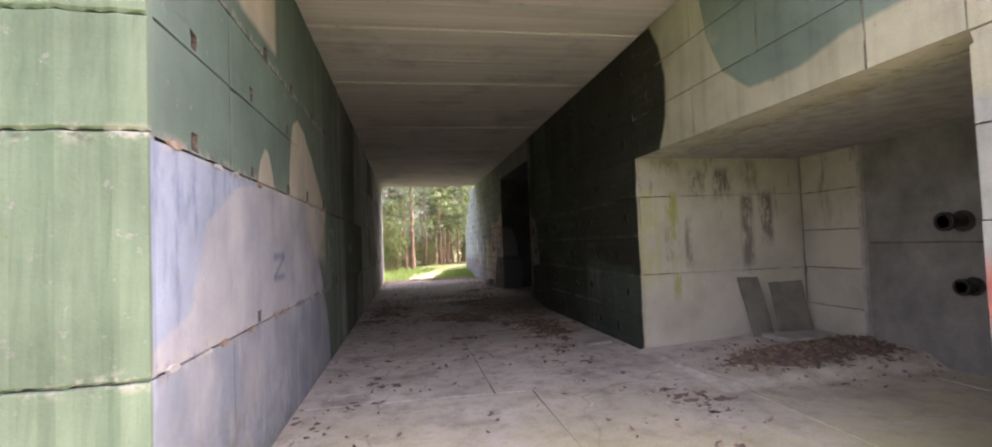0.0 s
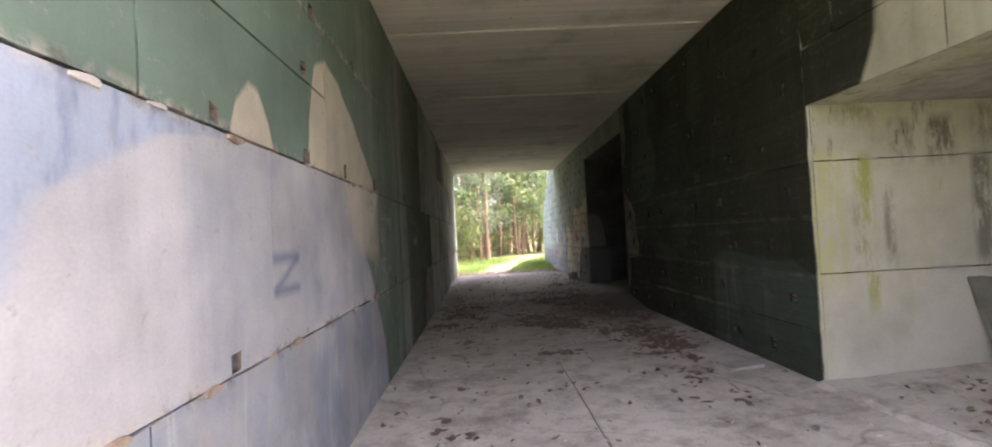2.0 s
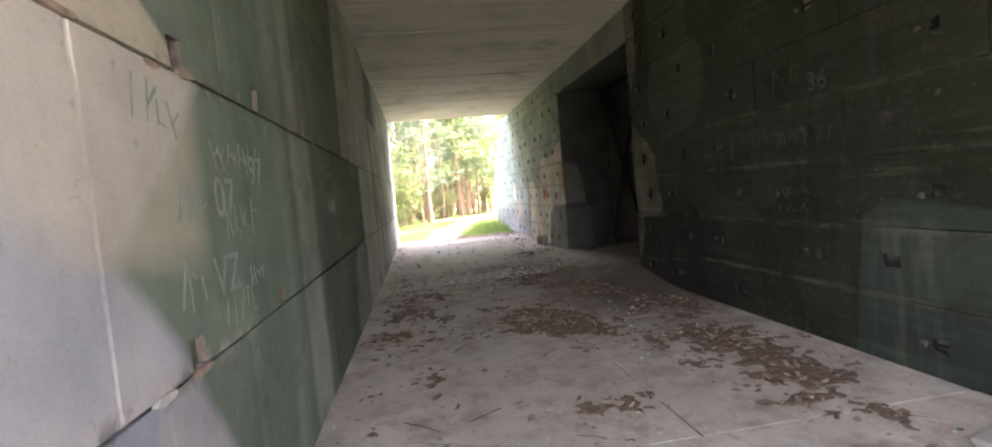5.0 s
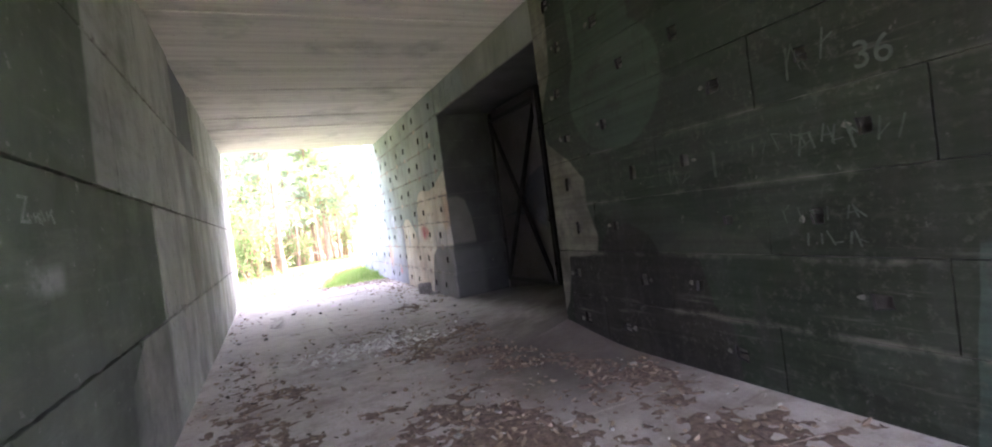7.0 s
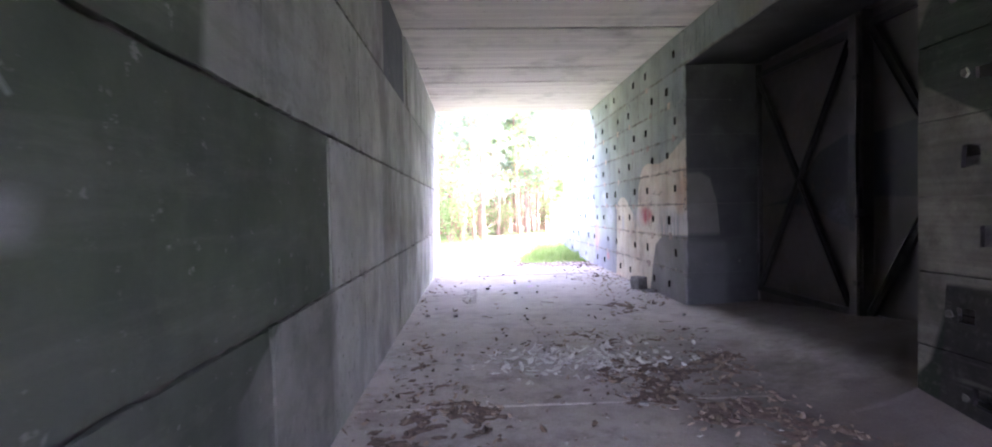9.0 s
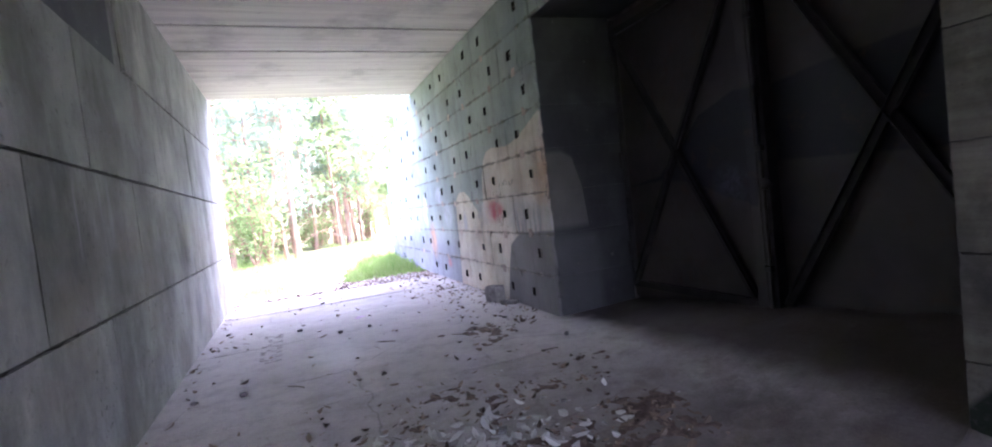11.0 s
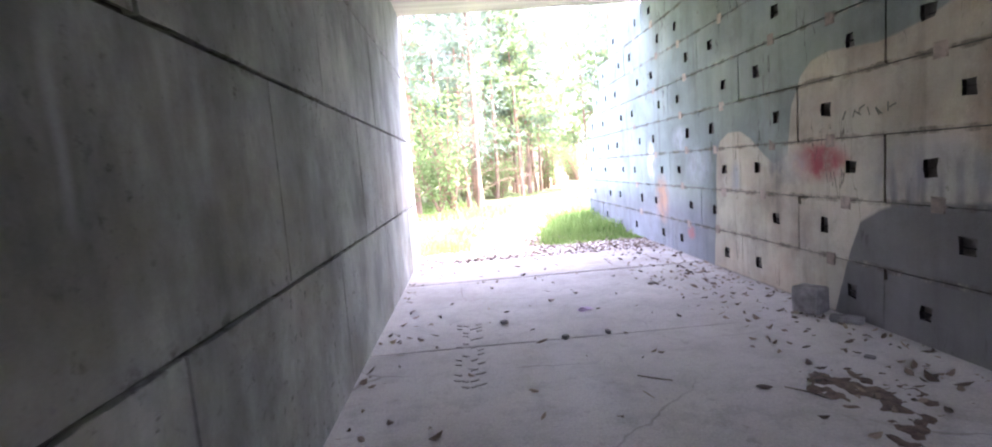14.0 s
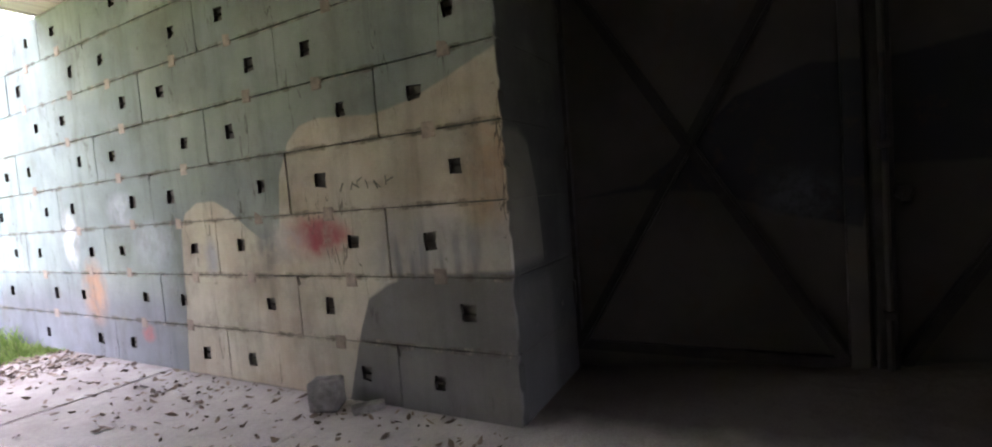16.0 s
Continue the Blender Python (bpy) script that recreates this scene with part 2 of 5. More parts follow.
    edge = k.curve(z, [(1.3, 7.4), (1.45, 6.6), (1.8, 6.2), (2.085, 6.1)])
    c = k.mix(k.mul(low, k.less(edge, y, 0.12), k.less(y, 7.35, 0.1), k.less(1.4, z, 0.1), 0.6), c, CREAM)
    c = k.mix(k.mul(k.less(3.8, y, 0.1), k.less(y, 4.85, 0.05), k.less(3.3, z, 0.03)), c, CREAM)
    # moss along the foot and on the front end
    foot = k.mul(k.less(z, 0.5, 0.4), k.step(k.noise(7, 5, 0.65), 0.42, 0.62), k.less(y, 5.5, 2.0))
    c = k.mix(k.mul(foot, 0.6), c, (0.20, 0.20, 0.08))
    c = k.mix(k.less(y, 2.545, 0.01), c, k.mix(k.step(k.noise(1.5, 4, 0.6, (3, 1, 0.35)), 0.4, 0.65), (0.195, 0.26, 0.175), (0.135, 0.19, 0.125)))
    chalk = k.step(k.noise(3, 5, 0.75, (1, 1, 1.6)), 0.64, 0.70)
    c = k.mix(k.mul(chalk, k.less(7.2, y, 0.4), k.less(y, 9.2, 0.6), 0.45), c, (0.5, 0.52, 0.5))
    drip = k.step(k.noise(1.0, 5, 0.7, (1.6, 1.6, 0.6)), 0.56, 0.74)
    c = k.mix(k.mul(drip, k.less(12.5, y, 0.5), 0.22), c, (0.62, 0.62, 0.60))
    c = k.mix(k.mul(k.less(15.27, y, 0.02), k.less(y, 17.15, 0.02), k.less(3.14, z, 0.02)), c, (0.15, 0.155, 0.165))
    stain = k.step(k.noise(1.1, 6, 0.7, (1.2, 1.2, 0.8)), 0.5, 0.68)
    c = k.mix(k.mul(stain, k.less(10.0, y, 1.5), 0.35), c, (0.13, 0.135, 0.12))
    smear = k.mul(k.less(10.16, y, 0.05), k.less(y, 10.55, 0.05), k.less(1.485, z, 0.03), k.less(z, 1.6, 0.03), k.step(k.noise(3, 5, 0.7), 0.36, 0.5))
    c = k.mix(k.mul(smear, 0.65), c, (0.38, 0.40, 0.37))
    for level in (1.015, 2.085, 3.15):
        near = k.less(k.math('ABSOLUTE', k.math('SUBTRACT', z, level)), 0.03, 0.03)
        c = k.mix(k.mul(near, k.step(k.noise(7, 5, 0.7), 0.47, 0.56), k.less(y, 7.6, 0.5), 0.75), c, (0.50, 0.455, 0.40))
        c = k.mix(k.mul(near, k.step(k.noise(5, 5, 0.7), 0.54, 0.62), 0.7), c, (0.10, 0.085, 0.07))
    c = k.piece(weather(k, c, grime=0.14), 0.10)
    return k.done(c, 0.88, rough_bump(k), 0.25, 0.012)


def mat_right():
    """Both stretches of the long right wall, its piers and the walls of the side bay."""
    k = Nodes("right_wall_paint")
    x, y, z = k.xyz(0.05, 1 / UNIT)
    # near stretch: dark camouflage paint, deepened so its colour carries the passage's gloom
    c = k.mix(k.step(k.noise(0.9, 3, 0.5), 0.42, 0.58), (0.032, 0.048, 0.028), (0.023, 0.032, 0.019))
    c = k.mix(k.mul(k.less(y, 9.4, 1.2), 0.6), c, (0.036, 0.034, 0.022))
    blob = k.step(k.noise(0.75, 2, 0.4, (1, 1, 1.3)), 0.545, 0.56)
    c = k.mix(k.mul(blob, k.less(8.9, y, 0.1)), c, (0.044, 0.056, 0.037))
    foot = k.curve(y, [(6.0, 0.95), (6.5, 0.92), (7.0, 1.15), (7.6, 1.12), (8.0, 1.2), (8.55, 1.24), (8.78, 1.12), (8.88, 0.0)])
    c = k.mix(k.less(z, foot, 0.02), c, (0.060, 0.086, 0.066))
    wash = k.mul(k.step(k.noise(2.4, 4, 0.6, (1, 1.6, 0.15)), 0.52, 0.62), k.less(7.5, y, 0.2), k.less(y, 8.7, 0.1), k.less(z, 1.1, 0.1))
    c = k.mix(k.mul(wash, 0.6), c, (0.16, 0.17, 0.14))
    # pale flank before the gate
    edge = k.curve(z, [(0.0, 13.2), (0.4, 12.87), (0.9, 12.72), (1.0, 12.16), (1.2, 12.1), (1.55, 12.25), (1.85, 12.24), (2.1, 12.5), (2.35, 12.92), (2.6, 13.05), (2.9, 12.9), (3.2, 12.7), (4.3, 12.6)])
    c = k.mix(k.mul(k.less(edge, y, 0.02), k.less(y, 13.6, 0.1)), c, k.mix(k.step(k.noise(1.6, 5, 0.65), 0.38, 0.64), (0.25, 0.235, 0.18), (0.13, 0.125, 0.095)))
    # green lobe high on the wall
    dy, dz = k.math('DIVIDE', k.math('SUBTRACT', y, 11.6), 0.74), k.math('DIVIDE', k.math('SUBTRACT', z, 2.72), 0.64)
    disc = k.math('SQRT', k.math('ADD', k.mul(dy, dy), k.mul(dz, dz)))
    lobe = k.math('MAXIMUM', k.less(disc, 1.0, 0.02), k.mul(k.less(11.2, y, 0.02), k.less(y, 12.2, 0.02), k.less(2.8, z, 0.02)))
    c = k.mix(lobe, c, (0.066, 0.094, 0.064))
    # dark brown foot with two humps
    hump = k.curve(y, [(10.35, 0.0), (10.41, 0.5), (10.58, 0.6), (10.68, 0.98), (11.15, 1.0), (11.3, 1.22), (11.57, 1.33), (11.9, 1.28), (12.1, 1.05), (12.3, 0.98), (12.75, 0.96), (12.8, 0.0)])
    c = k.mix(k.less(z, hump, 0.015), c, k.mix(k.step(k.noise(3, 4, 0.6), 0.4, 0.62), (0.034, 0.031, 0.025), (0.023, 0.021, 0.018)))
    hump = k.curve(y, [(9.9, 1.0), (10.1, 1.16), (10.5, 1.24), (10.8, 1.22), (11.1, 1.1), (11.2, 1.0)])
    c = k.mix(k.mul(k.less(z, hump, 0.02), k.less(1.0, z, 0.01), 0.8), c, (0.070, 0.076, 0.052))
    # board marks of the casting, scuffs and lime along the seams
    board = k.step(k.noise(1.5, 5, 0.65, (1, 0.16, 9)), 0.36, 0.68)
    c = k.mix(k.mul(board, 0.7), c, k.mix(1.0, c, (0.52, 0.50, 0.46), 'MULTIPLY'))
    scuff = k.mul(k.step(k.noise(2.2, 5, 0.7, (1, 0.5, 7)), 0.58, 0.70), k.step(k.noise(1.3, 3, 0.5), 0.42, 0.6))
    c = k.mix(k.mul(scuff, 0.45), c, (0.17, 0.16, 0.125))
    for level, amount in ((0.50, 0.75), (1.01, 0.6), (1.57, 0.5), (2.1, 0.4)):
        seam = k.less(k.math('ABSOLUTE', k.math('SUBTRACT', z, level)), 0.018, 0.018)
        c = k.mix(k.mul(seam, k.step(k.noise(2.0, 5, 0.7), 0.46, 0.58), amount), c, (0.20, 0.185, 0.15))
    c = k.mix(k.mul(k.step(k.noise(2.6, 5, 0.65), 0.52, 0.64), 0.5), c, (0.030, 0.027, 0.020))
    fine = k.mul(k.step(k.noise(16, 6, 0.75), 0.53, 0.62), k.step(k.noise(2.0, 4, 0.6), 0.4, 0.58))
    c = k.mix(k.mul(fine, 0.5), c, (0.095, 0.095, 0.07))
    # grey beam over the gate
    c = k.mix(k.mul(k.less(12.98, y, 0.01), k.less(y, 17.13, 0.01), k.less(3.68, z, 0.01)), c, (0.27, 0.28, 0.245))
    # entrance: cream band with a green lobe
    edge = k.curve(z, [(2.2, 6.3), (2.6, 5.95), (3.0, 5.75), (3.5, 5.72), (3.9, 5.85), (4.3, 6.1)])
    c = k.mix(k.mul(k.less(y, edge, 0.03), k.less(2.2, z, 0.05)), c, (0.42, 0.41, 0.315))
    lobe = k.curve(y, [(2.2, 3.0), (3.2, 2.95), (3.6, 2.85), (4.2, 2.87), (4.6, 3.15), (4.85, 3.6), (5.0, 4.4)])
    c = k.mix(k.mul(k.less(lobe, z, 0.02), k.less(y, 5.0, 0.05)), c, (0.17, 0.23, 0.20))
    # face of the entrance pier: pale wash with a red spot over a green foot
    p = k.mix(k.step(k.noise(1.6, 5, 0.65), 0.38, 0.62), (0.46, 0.47, 0.45), (0.33, 0.36, 0.35))
    p = k.mix(k.less(z, 0.9, 0.1), p, (0.20, 0.27, 0.24))
    dy, dz = k.math('DIVIDE', k.math('SUBTRACT', y, 2.25), 0.3), k.math('DIVIDE', k.math('SUBTRACT', z, 1.15), 0.25)
    p = k.mix(k.mul(k.less(k.math('SQRT', k.math('ADD', k.mul(dy, dy), k.mul(dz, dz))), 0.8, 0.3), 0.8), p, (0.50, 0.13, 0.10))
    c = k.mix(k.mul(k.less(y, 2.42, 0.01), k.less(z, 2.25, 0.05)), c, p)
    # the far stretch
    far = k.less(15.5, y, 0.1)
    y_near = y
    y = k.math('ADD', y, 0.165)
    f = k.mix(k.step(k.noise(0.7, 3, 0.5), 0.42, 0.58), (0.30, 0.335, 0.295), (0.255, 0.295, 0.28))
    # open end paler and bluer: a wash of skylight put into the paint
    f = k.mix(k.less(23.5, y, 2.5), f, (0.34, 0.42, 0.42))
    f = k.mix(k.mul(k.less(z, 0.85, 0.2), k.less(21.0, y, 0.4)), f, (0.25, 0.265, 0.285))
    cream = k.curve(y, [(17.0, 2.66), (17.3, 2.58), (18.06, 2.32), (18.43, 2.28), (18.98, 2.34), (19.2, 2.3), (19.36, 2.18), (19.5, 1.9), (19.56, 1.42), (19.8, 1.36),
                        (20.0, 1.47), (20.25, 1.66), (20.45, 1.74), (20.75, 1.75), (20.95, 1.66), (21.06, 1.45), (21.1, 0.9), (21.2, 0.0)])
    f = k.mix(k.less(z, cream, 0.012), f, k.mix(k.step(k.noise(1.2, 4, 0.6), 0.42, 0.66), (0.58, 0.53, 0.43), (0.52, 0.43, 0.33)))
    slate = k.curve(y, [(17.0, 1.1), (17.85, 1.06), (18.2, 1.03), (18.4, 0.97), (18.6, 0.85), (18.7, 0.62), (18.8, 0.3), (18.9, 0.0)])
    f = k.mix(k.less(z, slate, 0.015), f, SLATE)
    # sprayed marks: pink, orange, white
    for cy, cz, ry, rz, col in ((19.15, 1.37, 0.42, 0.19, (0.42, 0.08, 0.10)), (19.05, 1.36, 0.3, 0.14, (0.42, 0.08, 0.10)), (19.5, 1.32, 0.3, 0.2, (0.46, 0.43, 0.40)), (19.75, 1.3, 0.16, 0.2, (0.22, 0.23, 0.24)), (17.35, 1.75, 0.3, 0.45, (0.55, 0.36, 0.24)), (23.0, 0.8, 0.3, 0.4, (0.55, 0.30, 0.18)),
                                (23.45, 1.45, 0.2, 0.35, (0.85, 0.86, 0.9)), (22.2, 1.75, 0.28, 0.2, (0.50, 0.54, 0.60)), (21.6, 1.35, 0.4, 0.25, (0.42, 0.46, 0.50)),
                                (21.9, 0.36, 0.14, 0.1, (0.55, 0.16, 0.15)), (20.6, 1.2, 0.12, 0.2, (0.40, 0.42, 0.46))):
        dy = k.math('DIVIDE', k.math('SUBTRACT', y, cy), ry)
        dz = k.math('DIVIDE', k.math('SUBTRACT', z, cz), rz)
        d = k.math('SQRT', k.math('ADD', k.mul(dy, dy), k.mul(dz, dz)))
        f = k.mix(k.mul(k.less(d, 0.85, 0.35), k.step(k.noise(4, 4, 0.6), 0.3, 0.55), 0.8), f, col)
    runs = k.mul(k.step(k.noise(6, 2, 0.5, (1, 1, 0.2)), 0.5, 0.6), k.less(17.5, y, 0.15), k.less(y, 18.35, 0.15), k.less(0.95, z, 0.1), k.less(z, 1.36, 0.12))
    f = k.mix(k.mul(runs, 0.9), f, (0.20, 0.20, 0.20))
    for cy, w, z1 in ((17.72, 0.03, 1.34), (17.86, 0.02, 1.22), (18.0, 0.025, 1.28), (18.13, 0.018, 1.2), (18.26, 0.02, 1.32)):
        run = k.mul(k.less(k.math('ABSOLUTE', k.math('SUBTRACT', y, cy)), w, 0.015), k.less(0.98, z, 0.03), k.less(z, z1, 0.05))
        f = k.mix(k.mul(run, 0.75), f, (0.19, 0.185, 0.175))
    wash = k.mul(k.step(k.noise(1.5, 4, 0.6), 0.40, 0.55), k.less(17.25, y, 0.1), k.less(y, 18.5, 0.15), k.less(1.1, z, 0.1), k.less(z, 1.55, 0.1))
    f = k.mix(k.mul(wash, 0.5), f, (0.40, 0.41, 0.43))
    grime = k.step(k.noise(2.0, 6, 0.7, (1, 1, 0.7)), 0.5, 0.66)
    f = k.mix(k.mul(grime, 0.35), f, (0.17, 0.155, 0.13))
    cracks = k.less(k.math('ABSOLUTE', k.math('SUBTRACT', k.noise(0.9, 5, 0.6, (1, 1.5, 0.25)), 0.5)), 0.0022, 0.0015)
    f = k.mix(k.mul(cracks, k.step(k.noise(0.8, 2, 0.5), 0.5, 0.56), 0.8), f, (0.08, 0.07, 0.06))
    # rough pointing along the courses: brown and pale crumbs, gaps
    up = k.math('FRACT', k.math('DIVIDE', k.math('SUBTRACT', k.mul(z, UNIT), Z_BED - 0.3), COURSE))
    off = k.math('ABSOLUTE', k.math('SUBTRACT', up, 0.5))
    band = k.less(off, k.mul(k.noise(7, 4, 0.7), 0.085), 0.012)
    f = k.mix(k.mul(band, k.step(k.noise(3.5, 5, 0.7), 0.45, 0.58), 0.7), f, (0.13, 0.11, 0.085))
    f = k.mix(k.mul(band, k.step(k.noise(5, 5, 0.7, (1, 1.7, 1)), 0.54, 0.64), 0.75), f, (0.40, 0.35, 0.29))
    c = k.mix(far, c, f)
    y = y_near
    # jamb of the gate recess: arch-patched paint, the recess's shade mixed into its colour
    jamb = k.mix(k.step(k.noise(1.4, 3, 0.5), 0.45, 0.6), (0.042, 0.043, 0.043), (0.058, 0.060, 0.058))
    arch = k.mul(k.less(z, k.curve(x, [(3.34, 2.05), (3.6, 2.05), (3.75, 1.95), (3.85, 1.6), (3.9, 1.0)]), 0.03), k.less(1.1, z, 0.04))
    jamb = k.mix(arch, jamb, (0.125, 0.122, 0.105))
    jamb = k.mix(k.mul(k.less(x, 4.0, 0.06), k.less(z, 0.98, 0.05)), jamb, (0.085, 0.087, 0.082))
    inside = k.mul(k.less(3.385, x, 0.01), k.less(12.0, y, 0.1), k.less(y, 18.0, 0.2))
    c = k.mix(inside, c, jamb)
    c = weather(k, c, (0.16, 0.15, 0.13), 0.3, 0.655)
    # limewashed bay with runs of black and green algae
    bay = k.mul(k.less(3.36, x, 0.008), k.less(y, 6.69, 0.01))
    white = k.mix(k.step(k.noise(1.1, 4, 0.6), 0.4, 0.65), (0.45, 0.435, 0.365), (0.35, 0.34, 0.275))
    algae = k.mul(k.step(k.noise(2.2, 5, 0.65, (1.5, 1.5, 0.3)), 0.52, 0.66), k.less(x, 4.6, 1.2))
    white = k.mix(k.mul(algae, 0.4), white, (0.30, 0.30, 0.12))
    soot = k.mul(k.step(k.noise(3.5, 6, 0.75, (1.6, 1, 0.3)), 0.56, 0.62), k.less(1.85, z, 0.4))
    white = k.mix(k.mul(soot, 0.6), white, (0.12, 0.12, 0.10))
    # separate black and green runs
    for cx, w, z0, z1, col, amount in ((4.26, 0.10, 2.12, 2.45, (0.10, 0.10, 0.085), 0.9), (4.64, 0.15, 2.10, 2.48, (0.11, 0.105, 0.09), 0.85), (5.02, 0.09, 1.05, 2.1, (0.13, 0.125, 0.10), 0.8),
                                       (5.34, 0.09, 1.45, 2.12, (0.11, 0.105, 0.085), 0.9), (5.1, 0.12, 2.2, 2.6, (0.17, 0.165, 0.14), 0.7), (4.1, 0.05, 1.1, 1.8, (0.15, 0.15, 0.12), 0.75), (3.8, 0.05, 1.15, 1.7, (0.15, 0.15, 0.12), 0.6),
                                       (3.86, 0.09, 1.05, 2.15, (0.27, 0.29, 0.06), 0.85), (3.90, 0.06, 0.70, 1.05, (0.27, 0.29, 0.06), 0.8), (3.5, 0.16, 0.9, 2.2, (0.36, 0.36, 0.15), 0.6), (3.85, 0.2, 2.45, 2.65, (0.20, 0.20, 0.10), 0.7)):
        run = k.mul(k.less(k.math('ABSOLUTE', k.math('SUBTRACT', x, cx)), w, w * 0.4), k.less(z0, z, 0.12), k.less(z, z1, 0.06), k.step(k.noise(5, 6, 0.75, (1.5, 1, 0.45)), 0.42, 0.54))
        white = k.mix(k.mul(run, amount), white, col)
    back = k.mul(k.less(BAY_X / UNIT - 0.12, x, 0.01), k.less(y, (BAY_PANEL - 0.02) / UNIT, 0.004))
    white = k.mix(back, white, k.mix(k.step(k.noise(1.5, 5, 0.65), 0.36, 0.64), (0.26, 0.255, 0.235), (0.15, 0.148, 0.135)))
    grain = k.noise(60, 3, 0.6)
    white = k.mix(0.2, white, k.mix(1.0, white, k.step(grain, 0.15, 0.65), 'MULTIPLY'))
    c = k.piece(k.mix(bay, c, white), 0.07)
    return k.done(c, 0.9, rough_bump(k), 0.4, 0.012)


def mat_plain(name, a, b, scale=1.5, bump=0.35, rough=0.92, stretch=(1, 1, 1), pieces=0.0):
    k = Nodes(name)
    c = k.mix(k.step(k.noise(scale, 5, 0.6, stretch), 0.35, 0.66), a, b)
    g = k.noise(scale * 30, 3, 0.6)
    c = k.mix(0.35, c, k.mix(1.0, c, k.step(g, 0.1, 0.65), 'MULTIPLY'))
    if pieces:
        c = k.piece(c, pieces)
    return k.done(c, rough, rough_bump(k), bump, 0.01)


def mat_ceiling():
    k = Nodes("ceiling_concrete")
    boards = k.noise(1.0, 3, 0.6, (0.25, 7, 1))
    c = k.mix(k.step(boards, 0.35, 0.65), (0.53, 0.505, 0.475), (0.42, 0.40, 0.38))
    c = k.mix(k.mul(k.step(k.noise(0.8, 5, 0.65), 0.52, 0.7), 0.5), c, (0.16, 0.15, 0.14))
    c = k.mix(k.mul(k.step(k.noise(12, 4, 0.7), 0.66, 0.7), 0.6), c, (0.10, 0.09, 0.08))
    h = k.math('ADD', k.mul(boards, 2.0), k.noise(40, 4, 0.6))
    return k.done(c, 0.92, h, 0.4, 0.01)


def mat_floor():
    k = Nodes("floor_concrete")
    x, y, z = k.xyz(0.3)
    c = k.mix(k.step(k.noise(0.9, 5, 0.6), 0.36, 0.66), (0.60, 0.565, 0.515), (0.47, 0.435, 0.39))
    c = k.mix(k.mul(k.step(k.noise(3.2, 6, 0.72), 0.47, 0.66), 0.65), c, (0.27, 0.235, 0.20))
    c = k.mix(k.mul(k.step(k.noise(8, 5, 0.7), 0.58, 0.68), 0.5), c, (0.17, 0.14, 0.115))
    c = k.mix(k.mul(k.step(k.noise(6, 4, 0.6, (1, 1, 1)), 0.62, 0.72), 0.35), c, (0.64, 0.61, 0.58))
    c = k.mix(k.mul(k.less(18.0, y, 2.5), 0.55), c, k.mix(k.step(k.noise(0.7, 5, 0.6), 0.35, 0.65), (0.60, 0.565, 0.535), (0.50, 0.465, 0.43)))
    vor = k.t.nodes.new("ShaderNodeTexVoronoi")
    vor.feature = 'DISTANCE_TO_EDGE'
    vor.inputs["Scale"].default_value = 0.42
    bend = k.t.nodes.new("ShaderNodeCombineXYZ")
    k.t.links.new(x, bend.inputs[0])
    k.t.links.new(y, bend.inputs[1])
    k.t.links.new(bend.outputs[0], vor.inputs["Vector"])
    crack = k.mul(k.less(vor.outputs["Distance"], 0.003, 0.003), k.step(k.noise(0.8, 3, 0.5), 0.45, 0.55))
    c = k.mix(k.mul(crack, 0.45), c, (0.10, 0.08, 0.065))
    c = k.mix(k.mul(k.step(k.noise(0.7, 5, 0.65), 0.28, 0.52), k.less(y, 4.6, 1.8), 0.9), c, (0.43, 0.40, 0.19))
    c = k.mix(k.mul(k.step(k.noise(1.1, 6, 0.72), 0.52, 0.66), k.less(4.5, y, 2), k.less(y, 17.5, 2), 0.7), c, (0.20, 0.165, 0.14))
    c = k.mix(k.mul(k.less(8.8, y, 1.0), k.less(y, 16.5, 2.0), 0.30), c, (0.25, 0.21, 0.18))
    c = k.mix(k.mul(k.less(23.0, y, 2.5), k.step(k.noise(1.5, 6, 0.7), 0.3, 0.6), 0.6), c, (0.25, 0.20, 0.165))
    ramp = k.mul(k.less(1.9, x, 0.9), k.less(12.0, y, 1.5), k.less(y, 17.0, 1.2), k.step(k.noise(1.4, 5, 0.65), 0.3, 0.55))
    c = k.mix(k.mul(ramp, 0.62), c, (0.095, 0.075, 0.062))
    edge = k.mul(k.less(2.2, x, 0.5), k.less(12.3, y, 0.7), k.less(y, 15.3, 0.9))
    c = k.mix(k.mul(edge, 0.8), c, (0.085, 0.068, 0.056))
    # floor within the gate recess: deep shade put into the colour
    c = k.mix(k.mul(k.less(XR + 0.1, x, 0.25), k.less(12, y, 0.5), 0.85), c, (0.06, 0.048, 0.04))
    g = k.noise(55, 4, 0.65)
    c = k.mix(0.35, c, k.mix(1.0, c, k.step(g, 0.1, 0.65), 'MULTIPLY'))
    damp = k.step(k.noise(0.7, 3, 0.5), 0.5, 0.65)
    rough = k.math('MULTIPLY_ADD', damp, -0.25, 0.9)
    h = k.math('ADD', k.mul(k.noise(4, 5, 0.6), 1.5), k.mul(g, 0.6))
    return k.done(c, rough, h, 0.45, 0.012)


